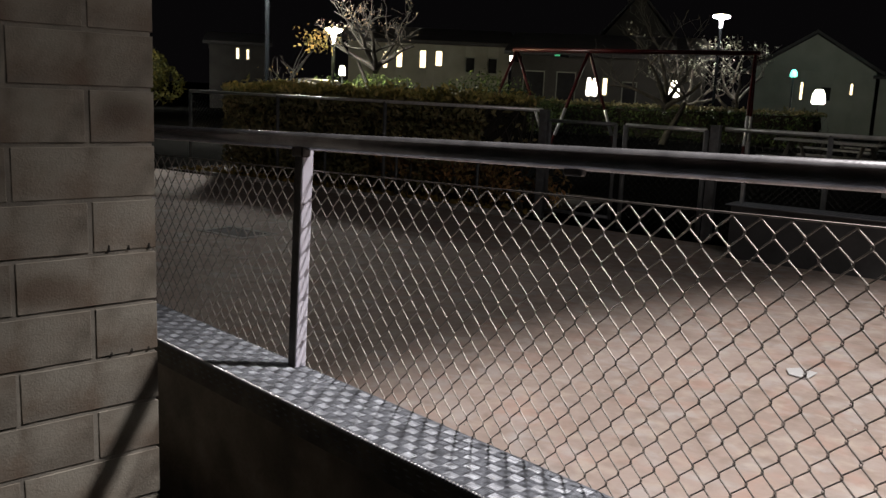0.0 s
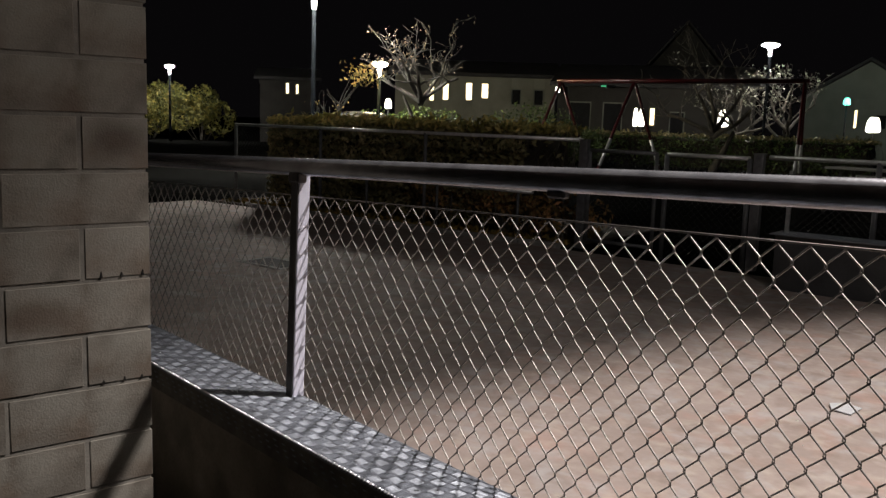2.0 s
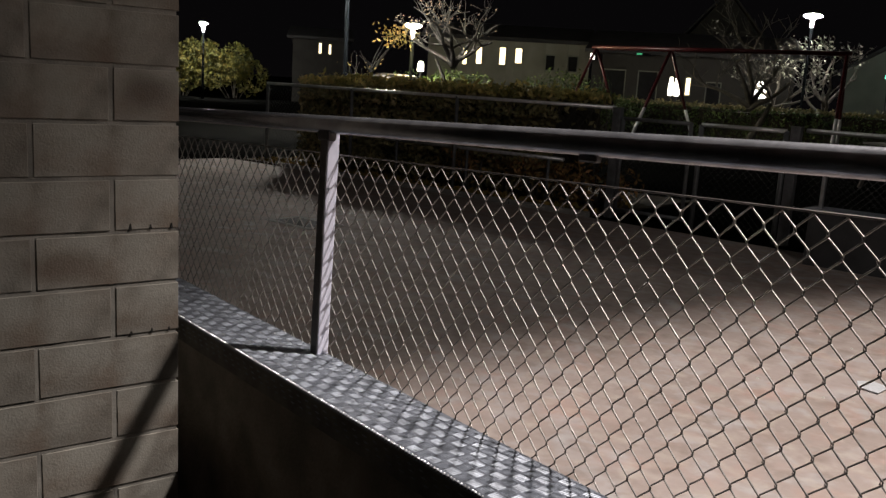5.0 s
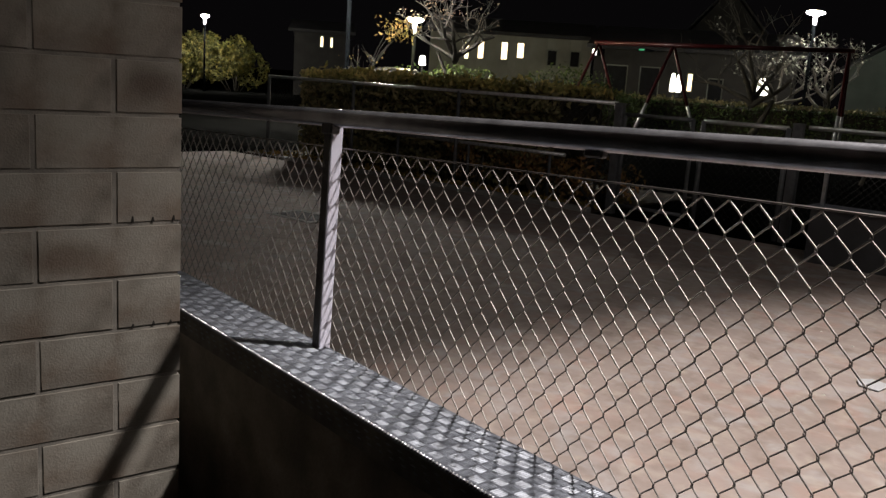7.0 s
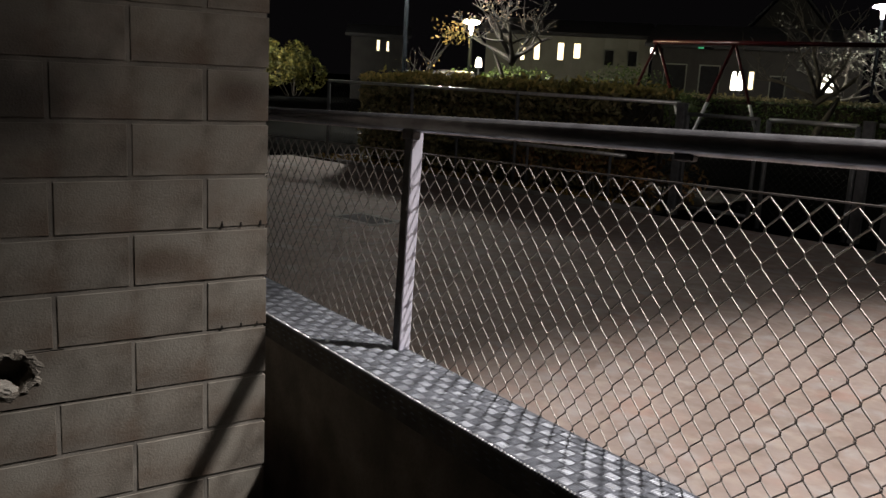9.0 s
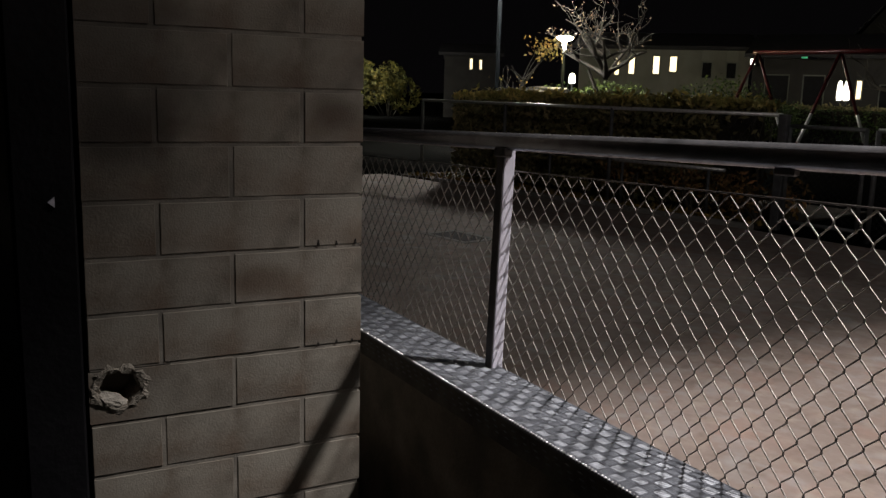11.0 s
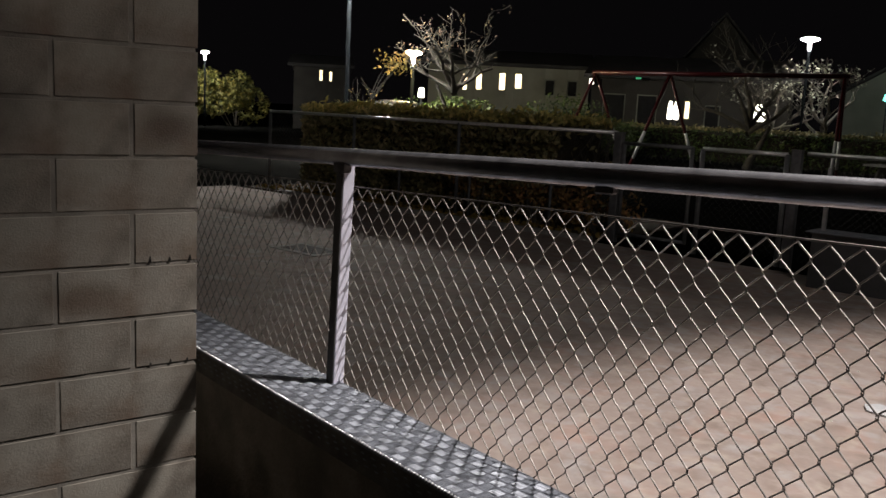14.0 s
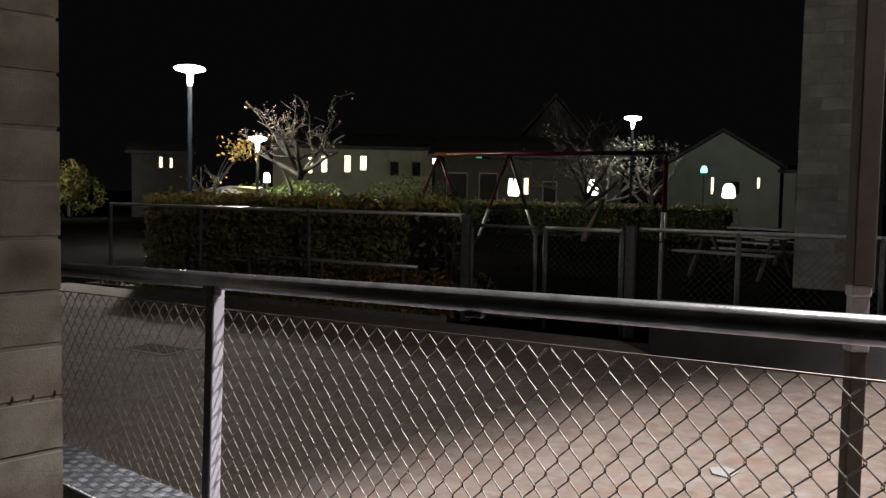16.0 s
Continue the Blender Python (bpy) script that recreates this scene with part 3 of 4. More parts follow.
for k, (x, y, w, h) in enumerate(((18.2, 16.2, 1.4, 1.7), (19.6, 15.2, 1.5, 1.6), (21.0, 13.4, 1.8, 1.9), (22.5, 13.2, 1.7, 1.6), (23.8, 13.4, 1.7, 1.5), (17.6, 14.0, 1.2, 1.4))):
    bush((x, y, 0), (w, w, h), 50 + k, LEAF_D, 1800, 0.06, "dark green garden bush")

for k in range(5):
    bush((7.62 + 0.05 * (k % 2), 3.5 + 0.45 * k, 0.02), (0.34, 0.42, 0.52), 70 + k, LEAF_B, 420, 0.035, "low brown shrub under the far fence")

# fallen leaves on the bed
rng = random.Random(8)
bm = bmesh.new()
for k in range(900):
    leaf(bm, (7.15 + abs(rng.gauss(0, 0.5)), rng.uniform(3.3, 9.2), 0.03 + rng.uniform(0, 0.02)), rng.uniform(0.03, 0.06), rng)
tagged(link("fallen_leaves", bm, LEAF_Y), "brown fallen leaves on the planting bed", "leaves", kind="stuff")

# ---- street lamps ----


def street_lamp(at, height, label, glass=LAMP, width=0.33):
    ob = empty("street_lamp", label, "street lamp", "street lamps", at=at)
    bm = bmesh.new()
    tube(bm, [(0, 0, 0), (0, 0, 0.6), (0, 0, 0.62), (0, 0, height - 0.42)], (0.07, 0.07, 0.05, 0.042), 14)
    part("pole", bm, POLE, ob)
    bm = bmesh.new()
    tube(bm, [(0, 0, height - 0.42), (0, 0, height - 0.40), (0, 0, height - 0.16)], (0.045, 0.05, 0.06), 14)
    part("neck", bm, NECK, ob, "glowing frosted neck")
    bm = bmesh.new()
    tube(bm, [(0, 0, height - 0.15), (0, 0, height - 0.125), (0, 0, height - 0.09), (0, 0, height - 0.055), (0, 0, height - 0.02), (0, 0, height + 0.005)], (0.06, width * 0.35, width * 0.8, width, width * 0.86, width * 0.5), 24)
    part("diffuser", bm, glass, ob, "glowing white diffuser")
    bm = bmesh.new()
    tube(bm, [(0, 0, height + 0.006), (0, 0, height + 0.02), (0, 0, height + 0.035)], (width * 0.5, width * 0.42, 0.03), 24)
    part("hood", bm, POLE, ob)
    return ob


street_lamp((12.5, 13.0, 0), 4.05, "tall mushroom street lamp with a white head")
street_lamp((28.34, 8.39, 0), 4.18, "mushroom street lamp among bare trees", DIM, 0.29)
street_lamp((22.6, 33.33, 0), 3.41, "mushroom street lamp behind yellow bushes", LAMP, 0.19)
street_lamp((16.58, 14.81, 0), 2.83, "short warm garden lamp beside a tree", AMBER, 0.23)


def lantern(at, height, size, mat, watts, colour, label):
    ob = empty("lantern", label, "lantern", "garden lanterns", at=at)
    bm = bmesh.new()
    tube(bm, [(0, 0, 0), (0, 0, height - size[1] / 2)], 0.03, 8)
    part("pole", bm, BLACK, ob)
    bm = bmesh.new()
    z0 = height - size[1] / 2
    tube(bm, [(0, 0, z0), (0, 0, z0 + 0.12 * size[1]), (0, 0, z0 + 0.7 * size[1]), (0, 0, z0 + size[1])], (size[0] * 0.35, size[0] * 0.5, size[0] * 0.42, size[0] * 0.25), 14)
    part("globe", bm, mat, ob, "glowing frosted globe")
    if watts:
        lamp("lantern_light", "POINT", (at[0] - 0.4, at[1] - 0.2, height + 0.2), watts, colour, shadow_soft_size=0.3)


lantern((18.99, 16.65, 0), 1.79, (0.22, 0.30), WHITE, 120, (1.0, 0.97, 0.75), "small garden lantern among green bushes")
lantern((38.05, 7.22, 0), 1.75, (0.58, 0.62), WHITE, 70, (1.0, 0.95, 0.85), "bright white lantern before a gabled house")
lantern((37.77, 8.25, 0), 2.68, (0.30, 0.30), TEAL, 30, (0.55, 1.0, 0.85), "blue green lamp before a gabled house")
lantern((29.34, 10.16, 0), 1.74, (0.40, 0.58), WHITE, 25, (1.0, 0.92, 0.8), "bright white lantern beside a bare tree")
for x, y, w in ((28.65, 13.18, 0.20), (28.74, 12.98, 0.22)):
    lantern((x, y, 0), 1.70, (w, 0.66), WHITE, 2, (1.0, 0.92, 0.8), "narrow white lantern by a doorway")

# ---- houses ----


def house(a, b, depth, eave, ridge, panes, label, gable=False, seed=0, wall=PLASTER):
    """A house whose front runs from a to b; panes: (share along the front, width, sill, head, material)."""
    a, b = Vector((*a, 0)), Vector((*b, 0))
    along = (b - a).normalized()
    back = Vector((-along.y, along.x, 0))
    if back.dot(a) < 0:
        back = -back
    length = (b - a).length
    ob = empty("house", label, "house", "houses across the green", at=a)
    ob.rotation_euler = (0, 0, math.atan2(along.y, along.x))
    flip = 1 if Vector((-along.y, along.x, 0)).dot(back) > 0 else -1

    def here(p):
        return Vector((p[0], p[1] * flip, p[2]))

    edges = [0.0] + sorted(v for s, w, z0, z1, m in panes for v in (s * length - w / 2, s * length + w / 2)) + [length]
    blocks = [((edges[k], 0, 0), (edges[k + 1], 0.25, eave)) for k in range(0, len(edges) - 1, 2)]
    for w0, w1, z0, z1 in ((s * length - w / 2, s * length + w / 2, z0, z1) for s, w, z0, z1, m in panes):
        blocks += [((w0, 0, 0), (w1, 0.25, z0)), ((w0, 0, z1), (w1, 0.25, eave))]
    blocks += [((0, 0.25, 0), (0.25, depth, eave)), ((length - 0.25, 0.25, 0), (length, depth, eave)), ((0.25, depth - 0.25, 0), (length - 0.25, depth, eave))]
    for lo, hi in blocks:
        bm = bmesh.new()
        box(bm, lo, hi, here)
        bmesh.ops.recalc_face_normals(bm, faces=bm.faces)
        part("wall", bm, wall, ob)
    bm = bmesh.new()
    if gable:
        v = [bm.verts.new(here(p)) for p in ((0, 0.0, eave), (length, 0.0, eave), (length / 2, 0.0, ridge), (0, 0.25, eave), (length, 0.25, eave), (length / 2, 0.25, ridge))]
        for f in ((0, 1, 2), (5, 4, 3), (0, 2, 5, 3), (1, 4, 5, 2), (0, 3, 4, 1)):
            bm.faces.new([v[i] for i in f])
    if gable:
        bmesh.ops.recalc_face_normals(bm, faces=bm.faces)
        part("gable_wall", bm, wall, ob)
        bm = bmesh.new()
    o = 0.3
    if gable:
        prof = ((-o, eave - 0.12), (length / 2, ridge + 0.06), (length + o, eave - 0.12))
        for (x0, z0), (x1, z1) in zip(prof, prof[1:]):
            q = [(x0, -o, z0), (x1, -o, z1), (x1, depth + o, z1), (x0, depth + o, z0)]
            v = [bm.verts.new(here((x, y, z + h))) for h in (0.0, 0.14) for x, y, z in q]
            for f in ((0, 1, 2, 3), (7, 6, 5, 4), (0, 4, 5, 1), (1, 5, 6, 2), (2, 6, 7, 3), (3, 7, 4, 0)):
                bm.faces.new([v[i] for i in f])
    else:
        prof = ((-o, eave), (depth / 2, ridge), (depth + o, eave))
        for (y0, z0), (y1, z1) in zip(prof, prof[1:]):
            q = [(-o, y0, z0), (length + o, y0, z0), (length + o, y1, z1), (-o, y1, z1)]
            v = [bm.verts.new(here((x, y, z + h))) for h in (0.0, 0.14) for x, y, z in q]
            for f in ((0, 1, 2, 3), (7, 6, 5, 4), (0, 4, 5, 1), (1, 5, 6, 2), (2, 6, 7, 3), (3, 7, 4, 0)):
                bm.faces.new([v[i] for i in f])
    bmesh.ops.recalc_face_normals(bm, faces=bm.faces)
    part("roof", bm, ROOF, ob, "dark pitched roof")
    for s, w, z0, z1, m in panes:
        bm = bmesh.new()
        box(bm, (s * length - w / 2, 0.14, z0), (s * length + w / 2, 0.17, z1), here)
        win = part("window", bm, m, ob, "lit window" if m is WARM else "dark window")
        bm = bmesh.new()
        f = 0.05
        for lo, hi in (((-w / 2, 0.10, z0), (-w / 2 + f, 0.138, z1)), ((w / 2 - f, 0.10, z0), (w / 2, 0.138, z1)), ((-w / 2 + f, 0.10, z1 - f), (w / 2 - f, 0.138, z1)), ((-w / 2 + f, 0.10, z0), (w / 2 - f, 0.138, z0 + f))):
            box(bm, (lo[0] + s * length, lo[1], lo[2]), (hi[0] + s * length, hi[1], hi[2]), here)
        part("frame", bm, PLASTER, win)
    return ob


house((27.4, 23.9), (31.4, 18.35), 7, 3.25, 4.0, ((0.229, 0.26, 2.15, 2.92, WARM), (0.317, 0.32, 2.2, 2.98, WARM), (0.463, 0.34, 2.22, 3.02, WARM), (0.563, 0.36, 2.32, 3.02, WARM), (0.76, 0.45, 2.1, 2.8, BLACK), (0.90, 0.45, 2.1, 2.8, BLACK)), "long low pale house with lit windows", wall=FACADE)
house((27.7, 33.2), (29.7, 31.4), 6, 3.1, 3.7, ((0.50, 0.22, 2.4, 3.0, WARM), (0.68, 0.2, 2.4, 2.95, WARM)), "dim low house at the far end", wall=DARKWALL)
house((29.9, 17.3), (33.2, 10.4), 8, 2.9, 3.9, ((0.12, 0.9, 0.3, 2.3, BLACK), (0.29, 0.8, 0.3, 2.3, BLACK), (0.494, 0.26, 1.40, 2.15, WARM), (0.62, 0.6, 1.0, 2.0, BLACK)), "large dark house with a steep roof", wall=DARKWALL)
house((42.05, 11.2), (43.3, 6.0), 8, 2.98, 4.65, ((0.42, 0.2, 1.6, 2.5, WARM), (0.82, 0.2, 1.9, 2.5, WARM), (0.62, 0.5, 1.6, 2.3, BLACK)), "pale gabled house under a blue green lamp", gable=True)
house((43.4, 5.85), (43.7, 4.4), 4, 2.7, 3.0, ((0.5, 0.4, 1.2, 2.1, BLACK),), "low pale annex beside the gabled house")

house((41.2, 19.2), (42.95, 15.25), 6, 3.95, 6.6, ((0.5, 0.7, 3.0, 3.7, BLACK),), "tall dark gabled house behind the others", gable=True, wall=DARKWALL)

# ---- playground ----
swing = empty("swing_set", "red painted steel swing frame without seats", "swing")
A, B = Vector((17.41, 9.62, 2.37)), Vector((18.63, 4.33, 2.42))
run = (B - A).normalized()
out = Vector((-run.y, run.x, 0))
bm = bmesh.new()
tube(bm, [A - run * 0.1, B + run * 0.1], 0.05, 12)
part("crossbar", bm, RED, swing)
for share in (0.0, 0.325, 1.0):
    p = A.lerp(B, share)
    for side in (-1, 1):
        foot = Vector((p.x, p.y, 0)) + (out if share == 1.0 else run * -0.6 - out) * side
        bm = bmesh.new()
        tube(bm, [p, p.lerp(foot, 0.5), foot], 0.036, 10)
        leg = part("leg", bm, RED, swing)
        # Bright piece added for the lamp's glint; the leg itself is all red.
        bm = bmesh.new()
        tube(bm, [p.lerp(foot, 0.56), p.lerp(foot, 0.82)], 0.038, 10)
        part("sleeve", bm, SHINY, leg, "bright band added for the lamp's glint on the leg")


def picnic_table(at, turn):
    ob = empty("picnic_table", "weathered wooden picnic table with fixed benches", "table", "picnic tables", at=at)
    ob.rotation_euler = (0, 0, turn)
    for y, z, n in ((0, 0.72, 4), (-0.7, 0.43, 2), (0.7, 0.43, 2)):
        for k in range(n):
            bm = bmesh.new()
            c = y + (k - (n - 1) / 2) * 0.15
            box(bm, (-0.9, c - 0.07, z), (0.9, c + 0.07, z + 0.035))
            part("board", bm, CONCRETE, ob, "grey weathered board")
    for x in (-0.65, 0.65):
        for s in (-1, 1):
            bm = bmesh.new()
            tube(bm, [(x, s * 0.65, 0), (x, s * 0.15, 0.72)], 0.035, 6)
            part("leg", bm, BARK, ob)
        bm = bmesh.new()
        tube(bm, [(x, -0.78, 0.41), (x, 0.78, 0.41)], 0.03, 6)
        part("brace", bm, BARK, ob)


picnic_table((15.2, 1.9, 0), 1.3)
picnic_table((19.5, 2.2, 0), 1.1)

# ---- the tall block column beyond the fence ----
column = empty("block_column", "tall pale block column standing beyond the fence", "column")
bm = bmesh.new()
box(bm, (13.72, -0.38, 0), (14.88, 0.76, 6.5))
part("core", bm, COLUMN, column)
for row in range(33):
    for a, b in (((-0.40, 0.18), (0.19, 0.78)) if row % 2 else ((-0.40, -0.11), (-0.10, 0.47), (0.48, 0.78))):
        bm = bmesh.new()
        box(bm, (13.70, a, row * 0.2 + 0.006), (13.9, b, row * 0.2 + 0.196))
        part("block", bm, COLUMN, column)

# ---- car behind the hedge ----
car = empty("parked_car", "dark parked car behind the hedge", "car", at=(17.8, 16.6, 0))
car.rotation_euler = (0, 0, radians(-46))
prof = ((-2.1, 0.35), (-2.1, 0.75), (-1.9, 0.9), (-1.45, 0.95), (-0.95, 1.42), (-0.3, 1.52), (0.6, 1.5), (1.25, 1.0), (1.95, 0.85), (2.12, 0.65), (2.12, 0.35))
bm = bmesh.new()
ends = []
for y in (-0.85, 0.85):
    ends.append([bm.verts.new((x, y * (1 if z < 1 else 0.82), z)) for x, z in prof])
n = len(prof)
bm.faces.new(ends[0])
bm.faces.new(ends[1][::-1])
for k in range(n):
    bm.faces.new((ends[0][k], ends[1][k], ends[1][(k + 1) % n], ends[0][(k + 1) % n]))
bevelled(bm, 0.04, 2)
CARPAINT = material("dark_car_paint", (0.012, 0.012, 0.013), 0.3, 0.1, vary=0.1, bump=0)
part("body", bm, CARPAINT, car)
for x in (-1.3, 1.3):
    for y in (-0.86, 0.86):
        bm = bmesh.new()
        tube(bm, [(x, y - 0.09, 0.32), (x, y + 0.09, 0.32)], 0.32, 20)
        part("wheel", bm, BLACK, car)

# ---- the broken brick with its hole ----
rng = random.Random(21)
cx, cz, turns = -0.464, 0.765, 36
lo, hi = (-0.5150, 0.7030), (-0.2605, 0.7975)


def ring_at(bm, radius, y, seed, rough):
    r = random.Random(seed)
    return [bm.verts.new((cx + math.cos(a) * radius * (1 + r.uniform(-rough, rough)), y + r.uniform(-0.0015, 0.0015), cz + math.sin(a) * radius * 0.88 * (1 + r.uniform(-rough, rough)))) for a in (2 * math.pi * k / turns for k in range(turns))]


def bridge(bm, a, b):
    n = len(a)
    for k in range(n):
        bm.faces.new((a[k], b[k], b[(k + 1) % n], a[(k + 1) % n]))


bm = bmesh.new()
outer = []
for k in range(turns):
    a = 2 * math.pi * k / turns
    dx, dz = math.cos(a), math.sin(a)
    reach = min(((hi[0] if dx > 0 else lo[0]) - cx) / dx if abs(dx) > 1e-6 else 9, ((hi[1] if dz > 0 else lo[1]) - cz) / dz if abs(dz) > 1e-6 else 9)
    outer.append((cx + dx * reach, cz + dz * reach))
for qx in (lo[0], hi[0]):
    for qz in (lo[1], hi[1]):
        k = min(range(turns), key=lambda i: abs(math.remainder(2 * math.pi * i / turns - math.atan2(qz - cz, qx - cx), 2 * math.pi)))
        outer[k] = (qx, qz)
back = [bm.verts.new((x, 0.10, z)) for x, z in outer]
lip = ring_at(bm, 0.036, 0.001, 5, 0.14)
deep = ring_at(bm, 0.032, 0.07, 6, 0.1)
collar = [bm.verts.new((cx + math.cos(a) * 0.0465, 0.0, cz + min(math.sin(a) * 0.0465, hi[1] - cz - 0.002))) for a in (2 * math.pi * k / turns for k in range(turns))]
front = [bm.verts.new((x, 0.0, z)) for x, z in outer]
bridge(bm, front, collar)
bridge(bm, collar, lip)
bridge(bm, lip, deep)
bridge(bm, back, front)
bm.faces.new(deep)
bmesh.ops.recalc_face_normals(bm, faces=bm.faces)
broken = part("brick", bm, BRICK, pier, "brick with a broken round hole")
bm = bmesh.new()
bridge(bm, ring_at(bm, 0.050, -0.0005, 9, 0.16), ring_at(bm, 0.044, -0.004, 10, 0.12))
rims = list(bm.verts)[turns:]
inner = ring_at(bm, 0.0365, -0.002, 11, 0.14)
bridge(bm, rims, inner)
end = ring_at(bm, 0.033, 0.03, 12, 0.1)
bridge(bm, inner, end)
bmesh.ops.recalc_face_normals(bm, faces=bm.faces)
part("crumbled_rim", bm, BROKEN, broken, "crumbled mortar rim")
bm = bmesh.new()
bmesh.ops.create_icosphere(bm, subdivisions=3, radius=1.0)
for v in bm.verts:
    q = v.co * (1 + 0.25 * noise.noise(v.co * 2.3))
    v.co = Vector((cx - 0.016 + q.x * 0.029, 0.010 + q.y * 0.016, cz - 0.024 + q.z * 0.016 - (q.x * 0.008)))
part("mortar_lump", bm, PALE, broken, "pale lump of mortar")

# chipped notches along the lower edges of the half bricks, their shade drawn as near-black wedges
for row in range(-1, 26):
    if row in (8, 10):
        for x in (-0.015, -0.051, -0.090):
            h = random.uniform(0.006, 0.013)
            z = row * 0.1 + 0.0035
            x += random.uniform(-0.004, 0.004)
            bm = bmesh.new()
            v = [bm.verts.new((x + dx, y, z + dz)) for y in (-0.0007, 0.004) for dx, dz in ((-0.0028, 0), (0.0028, 0), (0.0012, h), (-0.0006, h))]
            for f in ((0, 1, 2, 3), (7, 6, 5, 4), (0, 4, 5, 1), (1, 5, 6, 2), (2, 6, 7, 3), (3, 7, 4, 0)):
                bm.faces.new([v[i] for i in f])
            part("notch", bm, VOID, pier)

# ---- door beside the pier ----
door = tagged(new("door_1"), "black steel door with dark glass beside the pier", "door", kind="structure")
door.rotation_euler = (0, 0, TURN)
for x0, x1 in ((-0.62, -0.523), (-1.66, -1.57)):
    bm = bmesh.new()
    box(bm, (x0, -0.02, 0.0), (x1, 0.10, 2.2))
    bevelled(bm, 0.004, 1)
    part("door_frame", bm, BLACK, door)
bm = bmesh.new()
box(bm, (-1.569, -0.02, 2.1), (-0.621, 0.10, 2.2))
part("door_head", bm, BLACK, door)
bm = bmesh.new()
box(bm, (-1.569, 0.03, 0.0), (-0.621, 0.06, 2.1))
part("pane", bm, DARKGLASS, door)
bm = bmesh.new()
v = [bm.verts.new(p) for p in ((-0.567, -0.0205, 1.107), (-0.556, -0.0205, 1.116), (-0.556, -0.0205, 1.098), (-0.567, -0.026, 1.107), (-0.556, -0.026, 1.116), (-0.556, -0.026, 1.098))]
for f in ((0, 1, 2), (5, 4, 3), (0, 3, 4, 1), (1, 4, 5, 2), (2, 5, 3, 0)):
    bm.faces.new([v[i] for i in f])
part("latch", bm, ZINC, door, "small pale latch")

# ---- post standing on the paving ----
capped = empty("roof_post", "tall square brown post with a pale galvanised sleeve", "post", at=(1.41, -1.228, 0.012))
capped.rotation_euler = (0, 0, 0.52)
for name, half, z0, z1, round_off, mat, label in (
    ("base_plate", 0.045, 0.0, 0.012, 0.003, IRON, "dark base plate"),
    ("lower_shaft", 0.0215, 0.012, 1.000, 0.004, TIMBER, "brown painted lower shaft"),
    ("lower_collar", 0.025, 1.000, 1.030, 0.006, CAP, "pale rounded collar"),
    ("sleeve", 0.021, 1.030, 1.140, 0.003, CAP, "pale galvanised sleeve"),
    ("upper_collar", 0.025, 1.140, 1.172, 0.006, CAP, "pale rounded collar"),
    ("upper_shaft", 0.0275, 1.172, 2.9, 0.004, TIMBER, "brown painted upper shaft"),
):
    bm = bmesh.new()
    box(bm, (-half, -half, z0), (half, half, z1))
    bevelled(bm, round_off, 2)
    part(name, bm, mat, capped, label)

# ---- small lights on the houses ----
for name, at, size, mat, label in (("wall_lamp", (29.49, 17.03, 2.72), (0.12, 0.14, 0.22), WHITE, "small white wall lamp on a house"), ("exit_sign", (29.61, 15.07, 2.87), (0.05, 0.22, 0.07), GREEN, "small green lit sign over a doorway")):
    ob = empty(name, label, name.replace("_", " "), at=at)
    bm = bmesh.new()
    box(bm, (-size[0], -size[1] / 2, -size[2] / 2), (0, size[1] / 2, size[2] / 2))
    bevelled(bm, 0.01, 1)
    part("diffuser", bm, mat, ob, "glowing cover")
    bm = bmesh.new()
    box(bm, (0.0, -size[1] * 0.6, -size[2] * 0.6), (0.7, size[1] * 0.6, size[2] * 0.6))
    part("bracket", bm, BLACK, ob)

# ---- litter and cover on the paving ----
bm = bmesh.new()
pts = [(3.33, -0.53), (3.45, -0.55), (3.50, -0.46), (3.42, -0.41), (3.35, -0.44)]
top = [bm.verts.new((x, y, 0.022 + 0.006 * (k % 2))) for k, (x, y) in enumerate(pts)]
low = [bm.verts.new((x, y, 0.019 + 0.006 * (k % 2))) for k, (x, y) in enumerate(pts)]
bm.faces.new(top)
bm.faces.new(low[::-1])
bridge(bm, low, top)
tagged(link("paper_scrap", bm, PAPER), "crumpled white paper scrap on the paving", "paper")
cover = empty("drain_cover", "flat iron drain cover in a pale frame", "drain cover", at=(4.12, 4.45, 0.0))
for lo2, hi2 in (((-0.2, -0.3), (0.2, -0.25)), ((-0.2, 0.25), (0.2, 0.3)), ((-0.2, -0.25), (-0.15, 0.25)), ((0.15, -0.25), (0.2, 0.25))):
    bm = bmesh.new()
    box(bm, (*lo2, 0.0), (*hi2, 0.02))
    part("frame", bm, CONCRETE, cover)
bm = bmesh.new()
box(bm, (-0.15, -0.25, 0.0), (0.15, 0.25, 0.016))
part("lid", bm, DARKCON, cover)

rng = random.Random(33)
bm = bmesh.new()
for k in range(60):
    x, y, r = rng.uniform(0.6, 5.0), rng.uniform(-2.2, 1.2), rng.uniform(0.004, 0.012)
    ring = [bm.verts.new((x + r * math.cos(a) * rng.uniform(0.6, 1.2), y + r * math.sin(a) * rng.uniform(0.6, 1.2), 0.0115)) for a in (2 * math.pi * n / 6 for n in range(6))]
    peak = bm.verts.new((x, y, 0.0125 + r * 0.7))
    for n in range(6):
        bm.faces.new((ring[n], ring[(n + 1) % 6], peak))
tagged(link("pebbles", bm, PALE), "small pale stones scattered on the paving", "pebbles", kind="stuff")

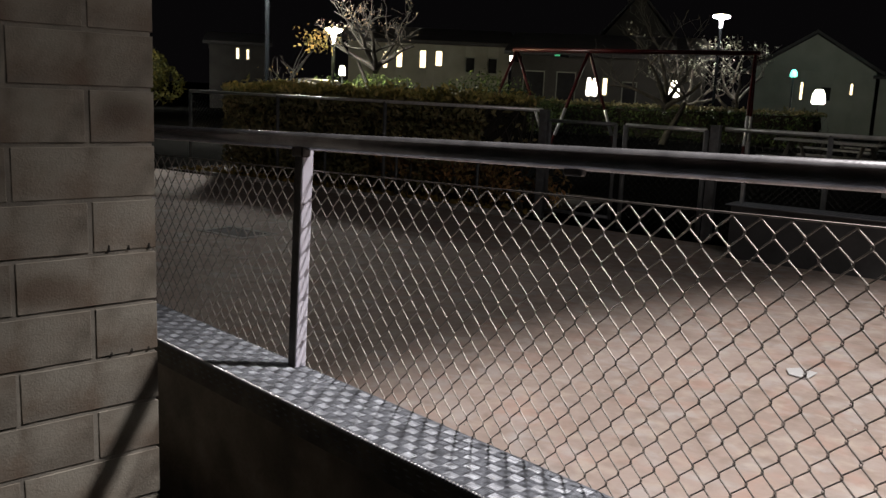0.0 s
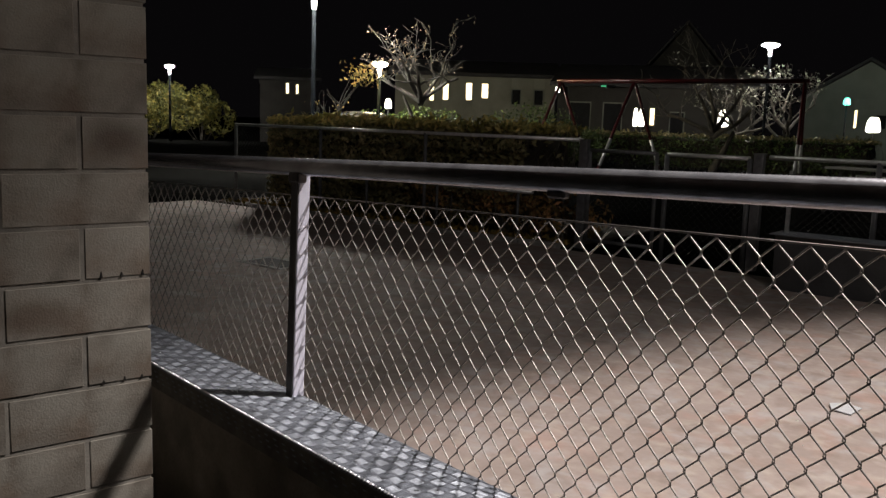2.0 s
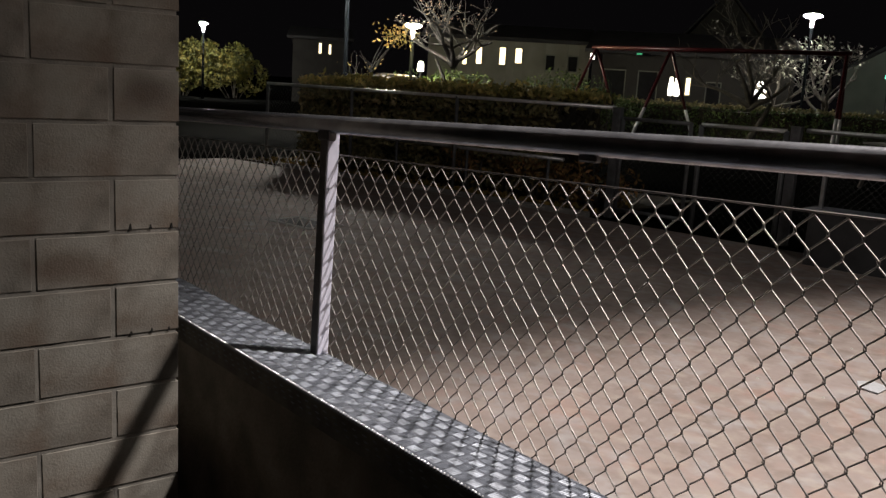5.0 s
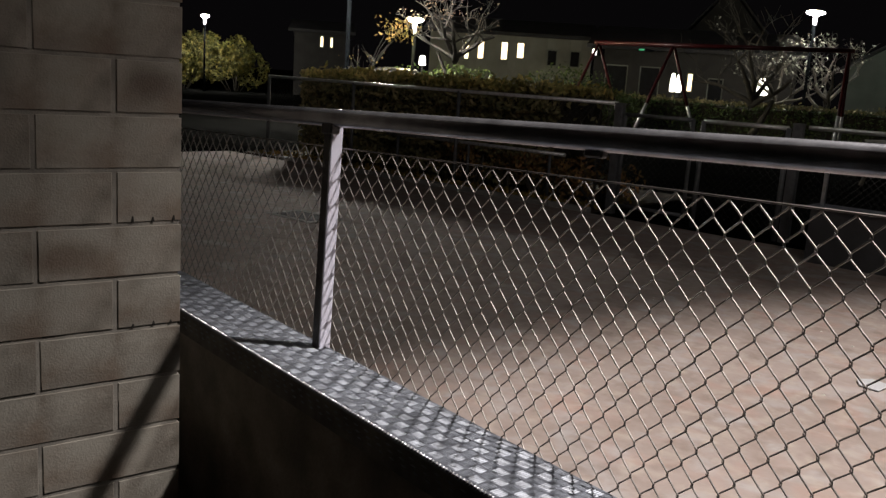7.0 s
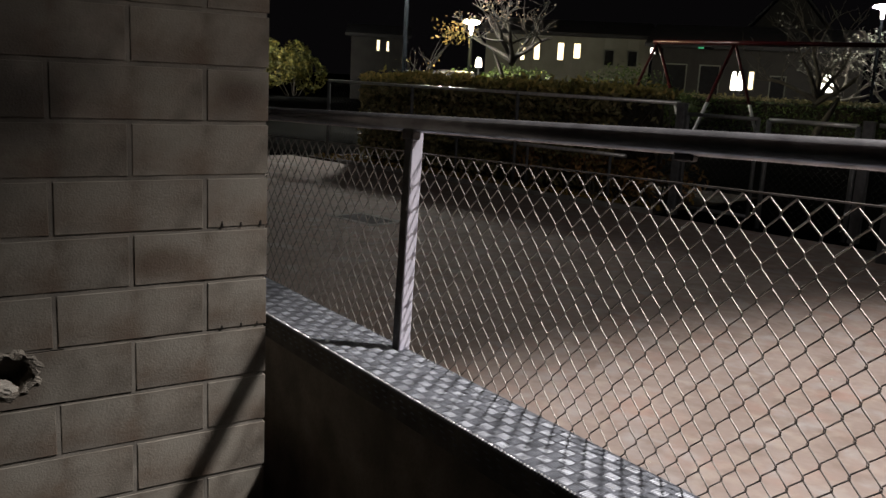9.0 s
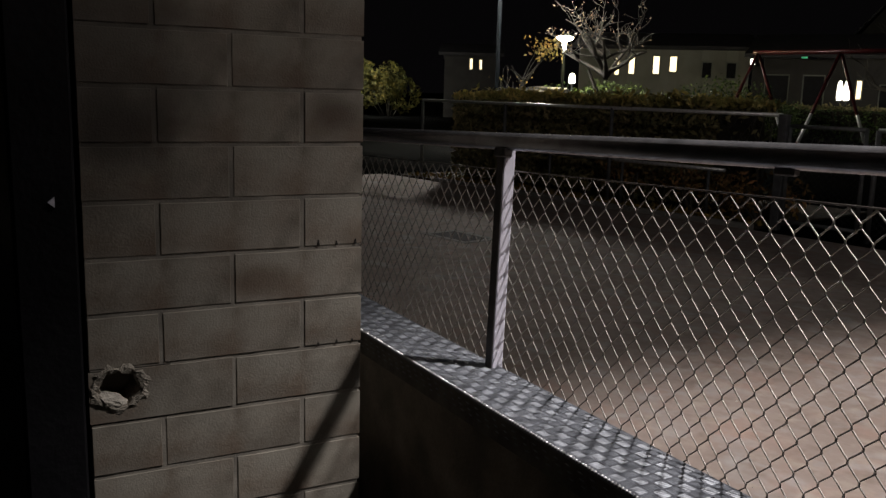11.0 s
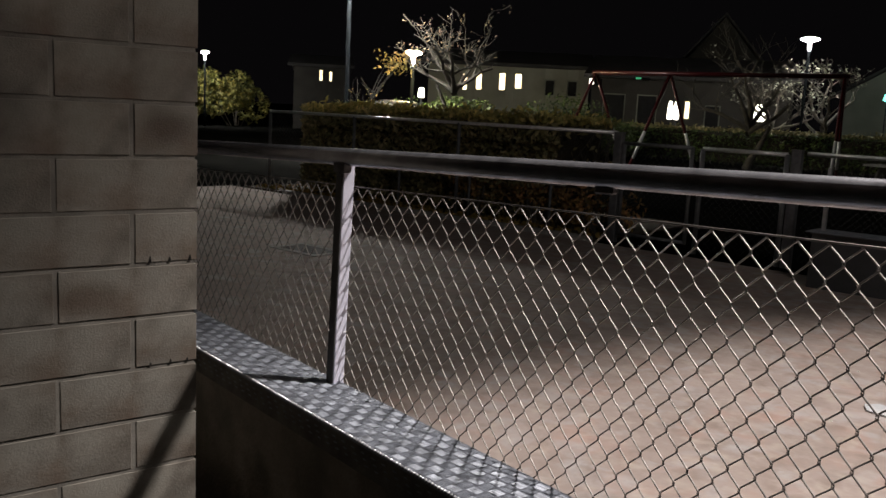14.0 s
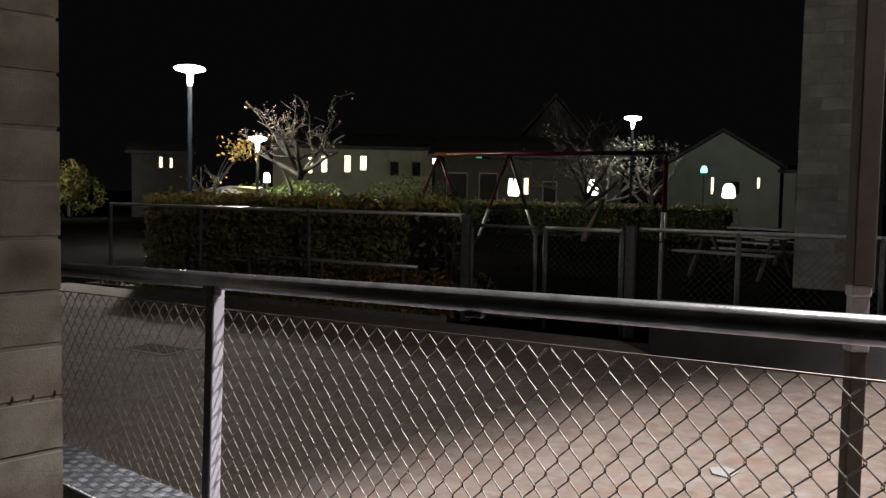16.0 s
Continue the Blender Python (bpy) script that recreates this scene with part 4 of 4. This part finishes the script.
# ---- raised bars of the tread plate ----
bm = bmesh.new()
PITCH = 0.0238
for i in range(-44, 78):
    for j in range(6):
        u0, v0 = i * PITCH, -0.0085 + (j + 0.5) * PITCH
        for k in range(5):
            off = (k - 2) * 0.0045
            if (i + j) % 2:
                a, b = Vector((u0 - 0.0102, v0 + off, 0)), Vector((u0 + 0.0102, v0 + off, 0))
            else:
                a, b = Vector((u0 + off, v0 - 0.0102, 0)), Vector((u0 + off, v0 + 0.0102, 0))
            if max(a.y, b.y) > 0.1395:
                continue
            way = (b - a).normalized()
            side = Vector((-way.y, way.x, 0)) * 0.0018
            mid = Vector((0, 0, 0.0012))
            q = [a, (a * 0.78 + b * 0.22) + side, (a * 0.22 + b * 0.78) + side, b, (a * 0.22 + b * 0.78) - side, (a * 0.78 + b * 0.22) - side]
            low = [bm.verts.new(level(p + Vector((0, 0, 0.0002)))) for p in q]
            ridge = [bm.verts.new(level(a * 0.8 + b * 0.2 + mid)), bm.verts.new(level(a * 0.2 + b * 0.8 + mid))]
            for f in ((low[0], low[1], ridge[0]), (low[1], low[2], ridge[1], ridge[0]), (low[2], low[3], ridge[1]), (low[3], low[4], ridge[1]), (low[4], low[5], ridge[0], ridge[1]), (low[5], low[0], ridge[0])):
                bm.faces.new(f)
edge = bmesh.new()
for i in range(-130, 240):
    u0 = i * 0.0078 + random.uniform(-0.0008, 0.0008)
    h = random.uniform(0.0012, 0.0025)
    low = [edge.verts.new(level(p)) for p in ((u0 - 0.0014, 0.1365, 0.0003), (u0 + 0.0014, 0.1365, 0.0003), (u0 + 0.0014, 0.1408, -0.002), (u0 - 0.0014, 0.1408, -0.002))]
    peak = [edge.verts.new(level((u0, 0.1370, h))), edge.verts.new(level((u0, 0.1396, h)))]
    for f in ((low[0], low[1], peak[0]), (low[1], low[2], peak[1], peak[0]), (low[2], low[3], peak[1]), (low[3], low[0], peak[0], peak[1])):
        edge.faces.new(f)
bmesh.ops.recalc_face_normals(edge, faces=edge.faces)
tagged(part("cut_edge", edge, SHINY, coping, "bright cut ends of the bars"), kind="stuff")
# Bars on the fold take the darker plate colour to match its shade.
fold = bmesh.new()
for i in range(-34, 62):
    for k in range(3):
        u0, w0 = i * PITCH * 1.3 + 0.006 * k, -0.016 - 0.010 * k
        low = [fold.verts.new(level((u0 + a, 0.1401, w0 + b))) for a, b in ((-0.008, 0), (0, -0.002), (0.008, 0), (0, 0.002))]
        peak = fold.verts.new(level((u0, 0.1416, w0)))
        for n in range(4):
            fold.faces.new((low[n], low[(n + 1) % 4], peak))
bmesh.ops.recalc_face_normals(fold, faces=fold.faces)
tagged(part("edge_pattern", fold, PLATE, coping, "bars on the folded edge, coloured darker for its shade"), kind="stuff")
bmesh.ops.recalc_face_normals(bm, faces=bm.faces)
tagged(part("raised_pattern", bm, TREAD, coping), kind="stuff")
